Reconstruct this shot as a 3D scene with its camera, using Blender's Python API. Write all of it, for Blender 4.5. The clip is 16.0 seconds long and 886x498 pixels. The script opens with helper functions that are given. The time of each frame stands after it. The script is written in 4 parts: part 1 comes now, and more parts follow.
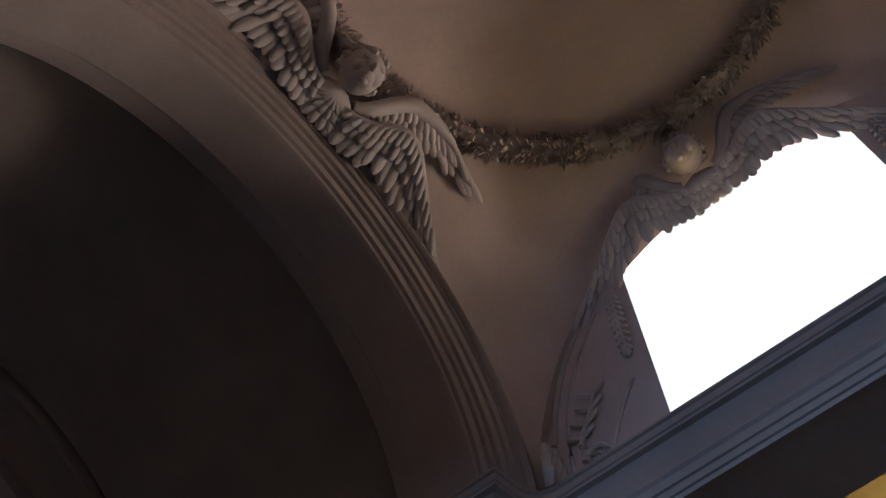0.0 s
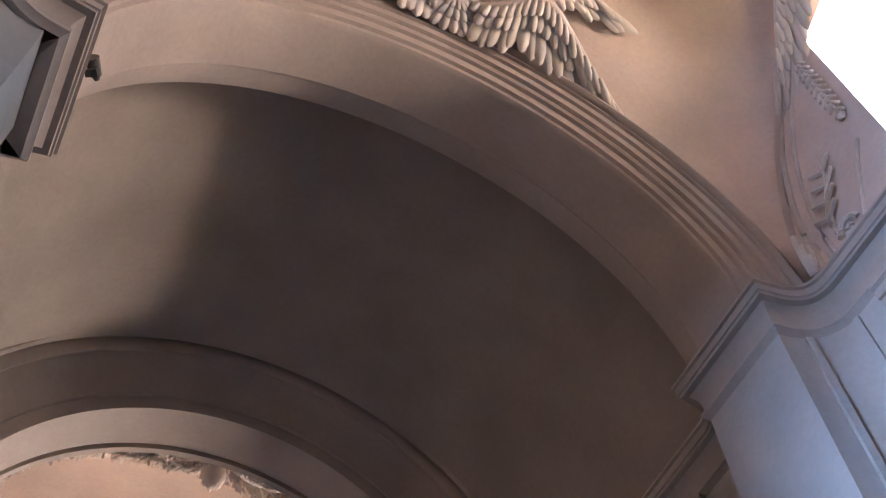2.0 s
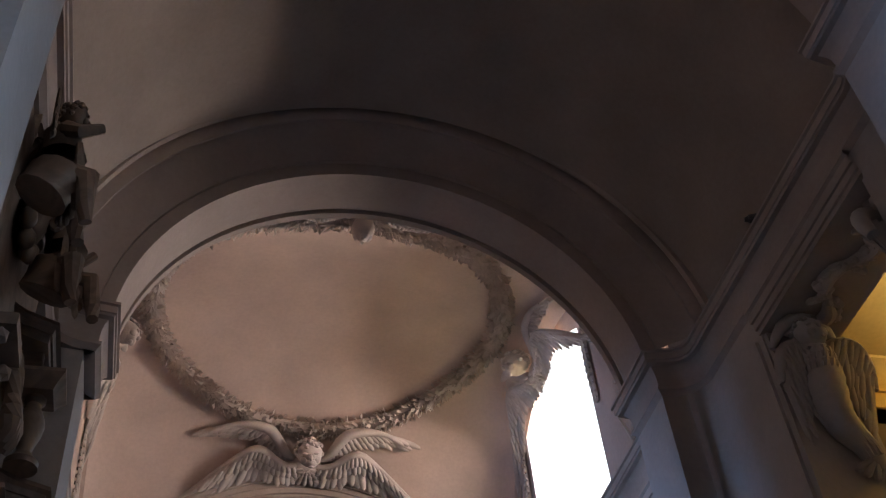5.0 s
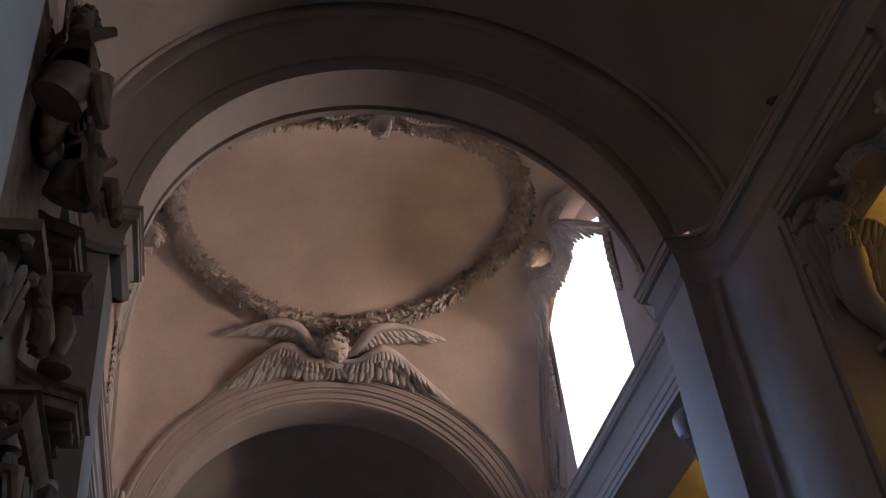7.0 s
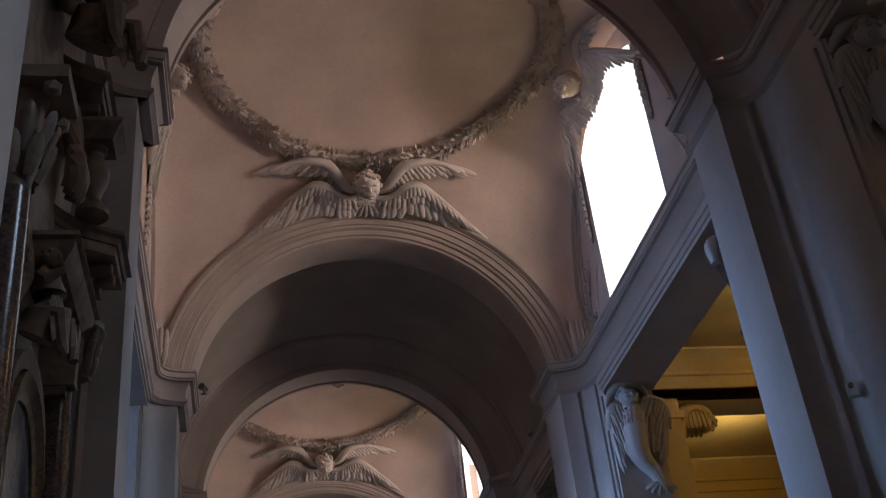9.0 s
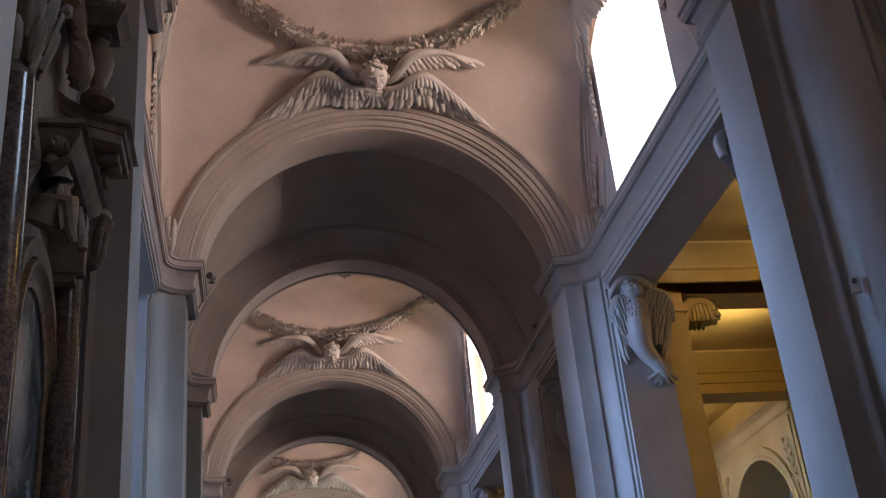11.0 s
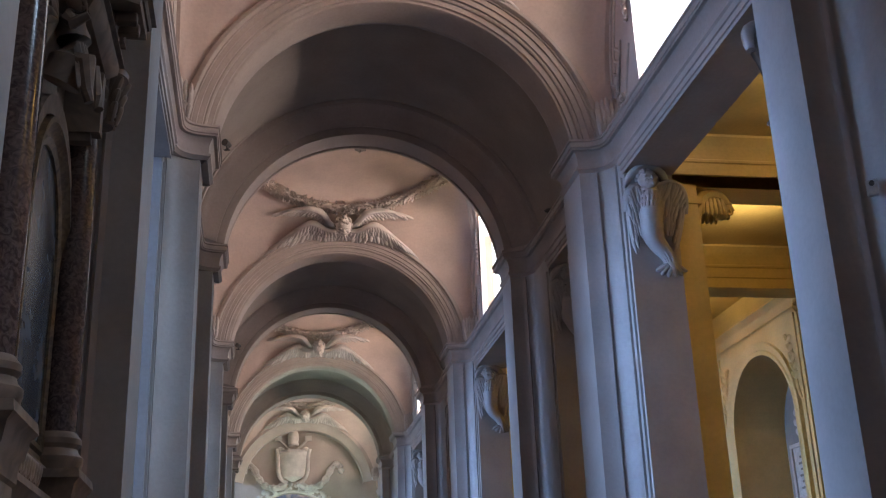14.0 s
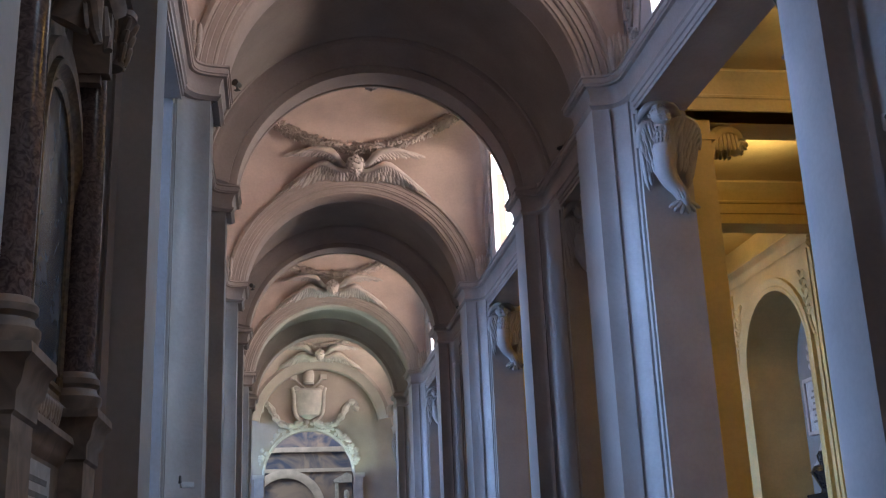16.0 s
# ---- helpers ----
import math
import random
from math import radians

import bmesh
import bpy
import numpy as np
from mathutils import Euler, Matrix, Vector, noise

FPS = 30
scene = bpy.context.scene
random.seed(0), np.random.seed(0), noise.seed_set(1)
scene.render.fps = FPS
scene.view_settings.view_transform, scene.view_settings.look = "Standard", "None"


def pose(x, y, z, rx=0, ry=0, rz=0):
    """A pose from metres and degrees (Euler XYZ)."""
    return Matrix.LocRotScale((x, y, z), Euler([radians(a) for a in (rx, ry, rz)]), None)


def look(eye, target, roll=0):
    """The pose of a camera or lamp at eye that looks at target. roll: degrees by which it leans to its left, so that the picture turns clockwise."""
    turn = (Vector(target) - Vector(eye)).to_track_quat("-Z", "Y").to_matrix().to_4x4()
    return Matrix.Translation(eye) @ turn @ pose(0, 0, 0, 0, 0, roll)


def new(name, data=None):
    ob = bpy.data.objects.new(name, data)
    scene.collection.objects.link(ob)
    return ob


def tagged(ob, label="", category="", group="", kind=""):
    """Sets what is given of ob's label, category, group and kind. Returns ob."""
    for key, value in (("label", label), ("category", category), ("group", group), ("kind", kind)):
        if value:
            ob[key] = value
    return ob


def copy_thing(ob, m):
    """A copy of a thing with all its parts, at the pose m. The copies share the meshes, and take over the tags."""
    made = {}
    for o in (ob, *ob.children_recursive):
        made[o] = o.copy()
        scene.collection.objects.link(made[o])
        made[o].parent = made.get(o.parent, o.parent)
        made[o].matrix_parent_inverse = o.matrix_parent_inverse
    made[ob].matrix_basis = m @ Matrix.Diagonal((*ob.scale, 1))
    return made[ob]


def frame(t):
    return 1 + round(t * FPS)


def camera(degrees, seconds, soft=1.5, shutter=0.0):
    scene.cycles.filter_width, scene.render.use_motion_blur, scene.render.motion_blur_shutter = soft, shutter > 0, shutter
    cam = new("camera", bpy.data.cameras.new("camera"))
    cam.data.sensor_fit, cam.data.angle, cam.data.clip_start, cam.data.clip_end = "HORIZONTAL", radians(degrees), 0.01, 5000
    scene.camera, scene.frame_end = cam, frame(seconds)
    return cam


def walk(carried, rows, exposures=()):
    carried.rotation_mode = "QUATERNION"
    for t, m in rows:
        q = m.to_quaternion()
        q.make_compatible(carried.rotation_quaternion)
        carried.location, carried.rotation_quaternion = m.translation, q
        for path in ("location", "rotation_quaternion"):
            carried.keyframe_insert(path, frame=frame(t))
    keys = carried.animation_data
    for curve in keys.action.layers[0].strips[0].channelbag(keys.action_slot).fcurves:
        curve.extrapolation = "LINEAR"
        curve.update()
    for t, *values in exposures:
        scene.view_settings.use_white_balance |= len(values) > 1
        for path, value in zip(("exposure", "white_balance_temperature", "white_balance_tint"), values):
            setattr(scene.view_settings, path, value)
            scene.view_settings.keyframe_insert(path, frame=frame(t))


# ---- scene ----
# A church aisle along +y: barrel-vaulted bays alternate with domed bays every PER metres.
EYE, CX, CY = 1.6, -2.55, -0.33
cam = camera(43.77, 16.0, soft=1.2)
walk(cam, [
    (0.0, pose(CX, CY, EYE, 154.52, 0.70, -51.23)),
    (0.5, pose(CX, CY, EYE, 154.63, 1.11, -43.61)),
    (1.0, pose(CX, CY, EYE, 153.70, 0.97, -37.93)),
    (1.5, pose(CX, CY, EYE, 151.96, 1.16, -32.74)),
    (2.0, pose(CX, CY, EYE, 149.06, 2.38, -26.06)),
    (2.5, pose(CX, CY, EYE, 145.40, 2.18, -23.15)),
    (3.0, pose(CX, CY, EYE, 141.87, 4.01, -18.34)),
    (3.5, pose(CX, CY, EYE, 139.12, 4.48, -15.29)),
    (4.0, pose(CX, CY, EYE, 137.49, 4.26, -13.90)),
    (6.5, pose(CX, CY, EYE, 132.41, 5.33, -11.53)),
    (7.0, pose(CX, CY, EYE, 130.32, 5.34, -10.74)),
    (7.5, pose(CX, CY, EYE, 127.95, 5.52, -9.92)),
    (8.0, pose(CX, CY, EYE, 125.45, 5.77, -9.14)),
    (8.5, pose(CX, CY, EYE, 123.54, 5.85, -8.57)),
    (11.0, pose(CX, CY, EYE, 116.36, 5.08, -8.45)),
    (11.5, pose(CX, CY, EYE, 114.90, 4.32, -8.75)),
    (12.0, pose(CX, CY, EYE, 113.87, 4.09, -8.84)),
    (12.5, pose(CX, CY, EYE, 112.96, 3.21, -9.09)),
    (13.0, pose(CX, CY, EYE, 111.88, 2.73, -9.10)),
    (13.5, pose(CX, CY, EYE, 110.98, 2.39, -9.04)),
    (14.0, pose(CX, CY, EYE, 110.06, 1.92, -9.04)),
    (14.5, pose(CX, CY, EYE, 109.14, 1.48, -9.15)),
    (15.0, pose(CX, CY, EYE, 108.17, 1.42, -9.05)),
    (15.5, pose(CX, CY, EYE, 107.54, 2.15, -8.56)),
    (16.0, pose(CX, CY, EYE, 106.91, 2.24, -8.25)),
], exposures=[(0.0, -1.3, 6700, 10), (0.5, -0.8, 6800, 10), (1.0, -0.15, 6900, 10), (1.5, 0.45, 7000, 10), (2.0, 0.85, 7000, 10), (3.0, 1.12, 6650, 10), (4.0, 0.3, 6650, 10), (6.5, -0.7, 6800, 10), (8.5, -0.9, 6700, 10), (11.0, -0.2, 6700, 10), (16.0, -0.1, 6500, 10)])

PER = 15.55          # length of one pair of bays
ZC = 11.26           # top of the main cornice
ZA = 10.77           # centre of the arches
RS, RB, RX = 3.66, 4.40, 4.19   # radii: rib soffit, barrel vault, outer archivolt
XR, XW, XB = 3.69, 4.31, 4.25  # half widths: at the ribs, at the walls
XO = 5.30            # outer face of the side walls
Y0, Y1, Y2, Y3 = 3.84, 5.08, 10.4, 11.35   # near rib, far rib
SET = 0.13           # the west piers stand back by this under the cornice
ZL = 10.24            # underside of the lintels
K = 5

# ---- light ----
SKY_WATTS, ROOF_WATTS, NAVE_WATTS = 440, 3100, 2050
DAY, WARM, COOL = (0.44, 0.66, 1.0), (1.0, 0.81, 0.755), (0.30, 0.52, 1.0)
world = bpy.data.worlds.new("world")
scene.world = world
world.use_nodes = True
wn = world.node_tree
sky = wn.nodes.new("ShaderNodeTexSky")
sky.sky_type = "NISHITA"
sky.sun_disc = False
sky.sun_elevation, sky.sun_rotation = radians(40), radians(100)
wn.links.new(sky.outputs[0], wn.nodes["Background"].inputs[0])
wn.nodes["Background"].inputs[1].default_value = 0.12


def area(name, where, target, w, h, watts, colour):
    d = bpy.data.lights.new(name, "AREA")
    d.shape, d.size, d.size_y, d.energy, d.color = "RECTANGLE", w, h, watts, colour
    ob = new(name, d)
    ob.matrix_world = look(where, target)
    return ob


WIN_W, WIN_Z0, WIN_Z1, WIN_Y = 3.46, 11.55, 15.1, 0.17
for k in range(K):
    yw = WIN_Y + PER * k
    # cool sky light falls in, light from the sunlit roof tiles outside rises in
    area("window_sky_light", (XO + 0.55, yw, 14.6), (-3.8, yw, 4.0), 5.0, 3.6, SKY_WATTS, DAY).data.spread = radians(70)
    area("sunlit_roof_light", (11.5, yw, 12.75), (-4.0, yw, 14.6), 15.4, 0.9, ROOF_WATTS, WARM)
    area("aisle_lamp_b", (9.0, yw + PER / 2, 11.15), (9.0, yw + PER / 2, 12.0), 2.4, 1.6, 280 if k == 0 else 55, (1.0, 0.76, 0.38))
    area("aisle_lamp", (9.0, yw, 11.2), (9.0, yw, 12.0), 2.4, 2.4, 170, (1.0, 0.76, 0.38))


# nave daylight through the open arcades
for k in range(K):
    yw = WIN_Y + PER * k
    area("nave_daylight", (-21.5, yw, 10.5), (4, yw, 7.5), 5.0, 9.0, NAVE_WATTS, COOL).data.spread = radians(76)
# uplights on the end cornice, then fill lamps
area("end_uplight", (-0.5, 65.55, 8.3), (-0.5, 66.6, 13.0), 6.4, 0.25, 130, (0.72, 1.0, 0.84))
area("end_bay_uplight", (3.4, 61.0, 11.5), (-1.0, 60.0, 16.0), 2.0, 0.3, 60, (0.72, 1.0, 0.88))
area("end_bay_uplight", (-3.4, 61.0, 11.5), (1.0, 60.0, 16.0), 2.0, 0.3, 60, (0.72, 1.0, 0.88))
# added pair stands in for end-bay light spilling onto the rib's soffit
area("end_rib_fill", (3.5, 51.9, 11.5), (-0.8, 51.1, 14.4), 0.8, 0.2, 45, (0.72, 1.0, 0.92)).data.spread = radians(120)
area("end_rib_fill", (-3.5, 51.9, 11.5), (0.8, 51.1, 14.4), 0.8, 0.2, 45, (0.72, 1.0, 0.92)).data.spread = radians(120)
# unseen lamp, added to brighten what lies beyond the end arch
area("transept_fill", (-9.0, 75.0, 15.0), (0.0, 76.0, 8.0), 4.0, 5.0, 900, (0.85, 0.95, 1.0))


# ---- materials ----
def plaster(name, c, rough=0.75, stain=0.18, bump=0.15, scale=1.0):
    m = bpy.data.materials.new(name)
    m.use_nodes = True
    n, l = m.node_tree.nodes, m.node_tree.links
    b = n["Principled BSDF"]
    b.inputs["Roughness"].default_value = rough
    tc = n.new("ShaderNodeTexCoord")
    big = n.new("ShaderNodeTexNoise")
    big.inputs["Scale"].default_value, big.inputs["Detail"].default_value = 0.7 * scale, 8
    fine = n.new("ShaderNodeTexNoise")
    fine.inputs["Scale"].default_value, fine.inputs["Detail"].default_value = 14 * scale, 6
    geo = n.new("ShaderNodeNewGeometry")
    l.new(geo.outputs["Position"], big.inputs["Vector"])
    l.new(geo.outputs["Position"], fine.inputs["Vector"])
    ramp = n.new("ShaderNodeValToRGB")
    e = ramp.color_ramp.elements
    e[0].position, e[1].position = 0.3, 0.7
    e[0].color = (*[v * (1 - stain) for v in c], 1)
    e[1].color = (*[min(1, v * (1 + stain * 0.5)) for v in c], 1)
    l.new(big.outputs["Fac"], ramp.inputs[0])
    mix = n.new("ShaderNodeMix")
    mix.data_type, mix.blend_type = "RGBA", "MULTIPLY"
    mix.inputs["Factor"].default_value = 0.25
    l.new(ramp.outputs[0], mix.inputs["A"])
    l.new(fine.outputs["Color"], mix.inputs["B"])
    fr = n.new("ShaderNodeValToRGB")
    fr.color_ramp.elements[0].position, fr.color_ramp.elements[1].position = 0.3, 0.65
    fr.color_ramp.elements[0].color = (0.72, 0.70, 0.68, 1)
    l.new(fine.outputs["Fac"], fr.inputs[0])
    l.new(fr.outputs[0], mix.inputs["B"])
    l.new(mix.outputs["Result"], b.inputs["Base Color"])
    bp = n.new("ShaderNodeBump")
    bp.inputs["Strength"].default_value, bp.inputs["Distance"].default_value = bump, 0.02
    l.new(fine.outputs["Fac"], bp.inputs["Height"])
    l.new(bp.outputs[0], b.inputs["Normal"])
    return m


# barrel vault's shade is put into its colour: darker than the dome plaster
M_VAULT_SHADED = plaster("shaded_vault_plaster", (0.36, 0.297, 0.252))
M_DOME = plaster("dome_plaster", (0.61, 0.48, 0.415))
M_ARCH = plaster("arch_plaster", (0.43, 0.35, 0.305), rough=0.65)
M_TRIM = plaster("trim_plaster", (0.43, 0.355, 0.315), rough=0.6)
M_PIER = plaster("pier_plaster", (0.44, 0.40, 0.375), rough=0.5)
M_STUCCO = plaster("stucco", (0.58, 0.51, 0.465), rough=0.65, stain=0.25, scale=2.5)
M_YELLOW = plaster("yellow_plaster", (0.72, 0.55, 0.24), rough=0.7)
M_FLOOR = plaster("marble_floor", (0.16, 0.13, 0.11), rough=0.35)
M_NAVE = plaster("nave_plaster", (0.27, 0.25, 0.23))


# ---- mesh helpers ----
def mesh_of(name, bm, mat, smooth=True):
    bmesh.ops.recalc_face_normals(bm, faces=bm.faces)
    me = bpy.data.meshes.new(name)
    bm.to_mesh(me)
    bm.free()
    me.materials.append(mat)
    if smooth:
        for f in me.polygons:
            f.use_smooth = True
        me.set_sharp_from_angle(angle=radians(38))
    return me


def part(name, bm, mat, parent=None, label="", smooth=True):
    ob = new(name, mesh_of(name, bm, mat, smooth))
    ob.parent = parent
    if label:
        tagged(ob, label)
    return ob


def structure(name, bm, mat, label, category, smooth=True):
    return tagged(part(name, bm, mat, None, "", smooth), label, category, "", "structure")


def thing(name, label, category, group=""):
    ob = new(name)
    ob.empty_display_size = 0.2
    return tagged(ob, label, category, group)


def box(bm, x0, x1, y0, y1, z0, z1):
    v = [bm.verts.new((x, y, z)) for x in (x0, x1) for y in (y0, y1) for z in (z0, z1)]
    for a, b, c, d in ((0, 1, 3, 2), (4, 6, 7, 5), (0, 4, 5, 1), (2, 3, 7, 6), (0, 2, 6, 4), (1, 5, 7, 3)):
        bm.faces.new((v[a], v[b], v[c], v[d]))


def sweep(bm, path, profile, closed=False, cap=True):
    """Mouldings: profile of (out, z) carried along a plan path, mitred; out is to the path's left."""
    n = len(path)
    rings = []
    for i, p in enumerate(path):
        p = Vector(p)
        a = Vector(path[i - 1]) if i or closed else None
        b = Vector(path[(i + 1) % n]) if i < n - 1 or closed else None
        d1 = (p - a).normalized() if a is not None else (b - p).normalized()
        d2 = (b - p).normalized() if b is not None else d1
        n1, n2 = Vector((-d1.y, d1.x)), Vector((-d2.y, d2.x))
        m = n1 + n2
        m = m / max(0.25, m.dot(n1)) if m.length > 1e-4 else n1
        rings.append([bm.verts.new((p.x + m.x * o, p.y + m.y * o, z)) for o, z in profile])
    for i in range(n if closed else n - 1):
        r, s = rings[i], rings[(i + 1) % n]
        for j in range(len(profile) - 1):
            bm.faces.new((r[j], s[j], s[j + 1], r[j + 1]))
    if cap and not closed:
        bm.faces.new(rings[0])
        bm.faces.new(rings[-1][::-1])


def arch(bm, profile, a0=0.115, a1=math.pi - 0.115, steps=72, cx=0.0, cz=0.0, closed=False):
    """Revolves a profile of (radius, y) about the arch's centre."""
    rings = []
    for i in range(steps + 1):
        a = a0 + (a1 - a0) * i / steps
        rings.append([bm.verts.new((cx + r * math.cos(a), y, cz + r * math.sin(a))) for r, y in profile])
    m = len(profile)
    for r, s in zip(rings, rings[1:]):
        for j in range(m if closed else m - 1):
            bm.faces.new((r[j], r[(j + 1) % m], s[(j + 1) % m], s[j]))


def grid(bm, nu, nv, f):
    v = [[bm.verts.new(f(i / nu, j / nv)) for j in range(nv + 1)] for i in range(nu + 1)]
    for i in range(nu):
        for j in range(nv):
            bm.faces.new((v[i][j], v[i + 1][j], v[i + 1][j + 1], v[i][j + 1]))


def cyl(bm, p, q, r0, r1, n=12, caps=True):
    p, q = Vector(p), Vector(q)
    t = (q - p).to_track_quat("Z", "Y")
    A = [bm.verts.new(p + t @ Vector((r0 * math.cos(6.2832 * i / n), r0 * math.sin(6.2832 * i / n), 0))) for i in range(n)]
    B = [bm.verts.new(q + t @ Vector((r1 * math.cos(6.2832 * i / n), r1 * math.sin(6.2832 * i / n), 0))) for i in range(n)]
    for i in range(n):
        bm.faces.new((A[i], A[(i + 1) % n], B[(i + 1) % n], B[i]))
    if caps:
        bm.faces.new(A[::-1])
        bm.faces.new(B)


def ball(bm, c, r, sub=2, scale=(1, 1, 1), rot=None):
    m = Matrix.Translation(c) @ (rot or Matrix()) @ Matrix.Diagonal((*[r * s for s in scale], 1))
    bmesh.ops.create_icosphere(bm, subdivisions=sub, radius=1, matrix=m)


def lathe(bm, prof, n=24, c=(0, 0, 0)):
    rings = [[bm.verts.new((c[0] + r * math.cos(6.2832 * i / n), c[1] + r * math.sin(6.2832 * i / n), c[2] + z)) for i in range(n)] for r, z in prof]
    for a, b in zip(rings, rings[1:]):
        for i in range(n):
            bm.faces.new((a[i], a[(i + 1) % n], b[(i + 1) % n], b[i]))
    bm.faces.new(rings[0][::-1])
    bm.faces.new(rings[-1])


def curve_pts(p0, p1, bulge, n=8):
    """Quarter curve in plan from p0 to p1, rounding about the corner point bulge."""
    return [tuple(((1 - t) ** 2) * a + 2 * t * (1 - t) * c + t * t * b for a, b, c in zip(p0, p1, bulge)) for t in [i / n for i in range(n + 1)]]


# ---- large structure ----
bm = bmesh.new()
box(bm, -60, 60, -60, 130, -0.3, 0.0)
structure("floor", bm, M_FLOOR, "polished marble church floor", "floor")

# plan line of one side, from the middle of a domed bay to the next one
NEAR = curve_pts((XW, Y0 - 0.55), (XR, Y0), (XW - 0.02, Y0 - 0.05))
NEAR2 = curve_pts((XR, Y1), (XB, Y1 + 0.45), (XB - 0.02, Y1 + 0.05), 6)
FAR2 = curve_pts((XB, Y2 - 0.45), (XR, Y2), (XB - 0.02, Y2 - 0.05), 6)
FAR = curve_pts((XR, Y3), (XW, Y3 + 0.55), (XW - 0.02, Y3 + 0.05))
LINE = [(XW, 0.0 - 0.1)] + NEAR + NEAR2 + FAR2 + FAR + [(XW, PER - 0.1)]
CORNICE = [(0.0, 0.0), (0.22, 0.0), (0.225, -0.045), (0.195, -0.06), (0.195, -0.165), (0.175, -0.175), (0.165, -0.205), (0.10, -0.215), (0.055, -0.28), (0.03, -0.37), (0.02, -0.50), (0.02, -0.53), (0.065, -0.54), (0.065, -0.59), (0.03, -0.62), (0.0, -0.66)]
ARCHITRAVE = [(0.0, -0.655), (0.115, -0.66), (0.12, -0.705), (0.085, -0.735), (0.08, -0.85), (0.05, -0.855), (0.05, -0.955), (0.02, -0.96), (0.02, -1.03), (0.0, -1.03)]


def wall_piece(bm, line, z0, z1, depth):
    """A wall of even back plane x = depth over a plan line at x > 0."""
    pts = list(line) + [(depth, line[-1][1]), (depth, line[0][1])]
    lo = [bm.verts.new((x, y, z0)) for x, y in pts]
    hi = [bm.verts.new((x, y, z1)) for x, y in pts]
    n = len(pts)
    for i in range(n):
        bm.faces.new((lo[i], lo[(i + 1) % n], hi[(i + 1) % n], hi[i]))
    bm.faces.new(lo[::-1])
    bm.faces.new(hi)


def mirror(bm):
    bmesh.ops.scale(bm, vec=(-1, 1, 1), verts=bm.verts)
    bmesh.ops.reverse_faces(bm, faces=bm.faces)


JA, JB = 2.98, 12.27      # jambs of the domed bays' openings
JC, JD = 6.03, 8.65       # jambs of the barrel bays' openings


def repeat(ob, ks):
    for k in ks:
        copy_thing(ob, Matrix.Translation((0, PER * k, 0)))


KS = range(-1, 4)
for side in (1, -1):
    nm = "east" if side > 0 else "west"
    pieces = []
    # piers
    if side > 0:
        lines = [[(XW, JA)] + NEAR + NEAR2 + [(XB, JC)], [(XB, JD)] + FAR2 + FAR + [(XW, JB)]]
    else:
        lines = [[(XW, JA)] + NEAR + NEAR2 + FAR2 + FAR + [(XW, JB)]]
    for ln in lines:
        bm = bmesh.new()
        if side < 0:
            ln = [(x + SET + (0.34 * (x - XR) / (XB - XR) if Y1 < y < Y2 else 0), y - (0.28 if Y1 <= y < Y1 + 0.5 else 0)) for x, y in ln]
        wall_piece(bm, ln, 0, ZC - 0.012, XO)
        if side < 0:
            mirror(bm)
        pieces.append(structure("pier_" + nm, bm, M_PIER, "tall pale plastered pier with coved corners", "pier"))
    # cornice
    bm = bmesh.new()
    sweep(bm, LINE, [(o, ZC + z) for o, z in CORNICE] + ([(-0.56, ZC - 0.66)] if side < 0 else []), cap=False)
    if side < 0:
        mirror(bm)
    pieces.append(structure("trim_cornice_" + nm, bm, M_TRIM, "moulded plaster cornice running along the aisle", "cornice"))
    # core of the entablature above the openings, wall above it
    bm = bmesh.new()
    wall_piece(bm, [(XW, JB - PER), (XW, JA)], ZL, ZC - 0.014, XO - 0.003)
    if side > 0:
        wall_piece(bm, [(XB, JC), (XB, JD)], ZL, ZC - 0.014, XO - 0.003)
    sweep(bm, [(XW - 0.002, JB - PER - 0.02), (XW - 0.002, JA + 0.02)], [(o, ZC + z) for o, z in ARCHITRAVE], cap=False)
    if side > 0:
        sweep(bm, [(XB - 0.002, JC - 0.02), (XB - 0.002, JD + 0.02)], [(o, ZC + z) for o, z in ARCHITRAVE], cap=False)
    if side < 0:
        mirror(bm)
    pieces.append(structure("lintel_" + nm, bm, M_TRIM, "straight moulded lintel over the opening", "lintel"))
    # upper wall with the window opening
    bm = bmesh.new()
    yw = WIN_Y
    a, b = yw - WIN_W / 2, yw + WIN_W / 2
    X = XW + 0.1
    top = 17.0
    XT = X + 0.22
    # the reveal is splayed outwards
    for e0, e1, sp in ((Y3 - PER, a, -0.3), (b, Y0 + 0.3, 0.3)):
        q = [(X, e0), (X, e1), (XT, e1 + (sp if sp < 0 else 0)), (XT, e0 + (sp if sp > 0 else 0))]
        lo = [bm.verts.new((x, y, ZC - 0.655)) for x, y in q]
        hi = [bm.verts.new((x, y, top)) for x, y in q]
        bm.faces.new(lo[::-1])
        bm.faces.new(hi)
        for i in range(4):
            bm.faces.new((lo[i], lo[(i + 1) % 4], hi[(i + 1) % 4], hi[i]))
    # west slot at 12.3-13.1 is added to throw light on the east cornice
    box(bm, X, XT, a, b, ZC - 0.655, WIN_Z0 if side > 0 else 12.3)
    if side < 0:
        box(bm, X, XT, a, b, 13.1, top)
    n = 16
    lo = [(a + (b - a) * i / n, WIN_Z1 + 0.55 * (1 - (2 * i / n - 1) ** 2)) for i in range(n + 1)]
    for (ya, za), (yb, zb) in zip(lo, lo[1:]) if side > 0 else ():
        v = [bm.verts.new(p) for p in ((X, ya, za), (X, yb, zb), (X, yb, top), (X, ya, top), (XT, ya, za + 0.3), (XT, yb, zb + 0.3), (XT, yb, top), (XT, ya, top))]
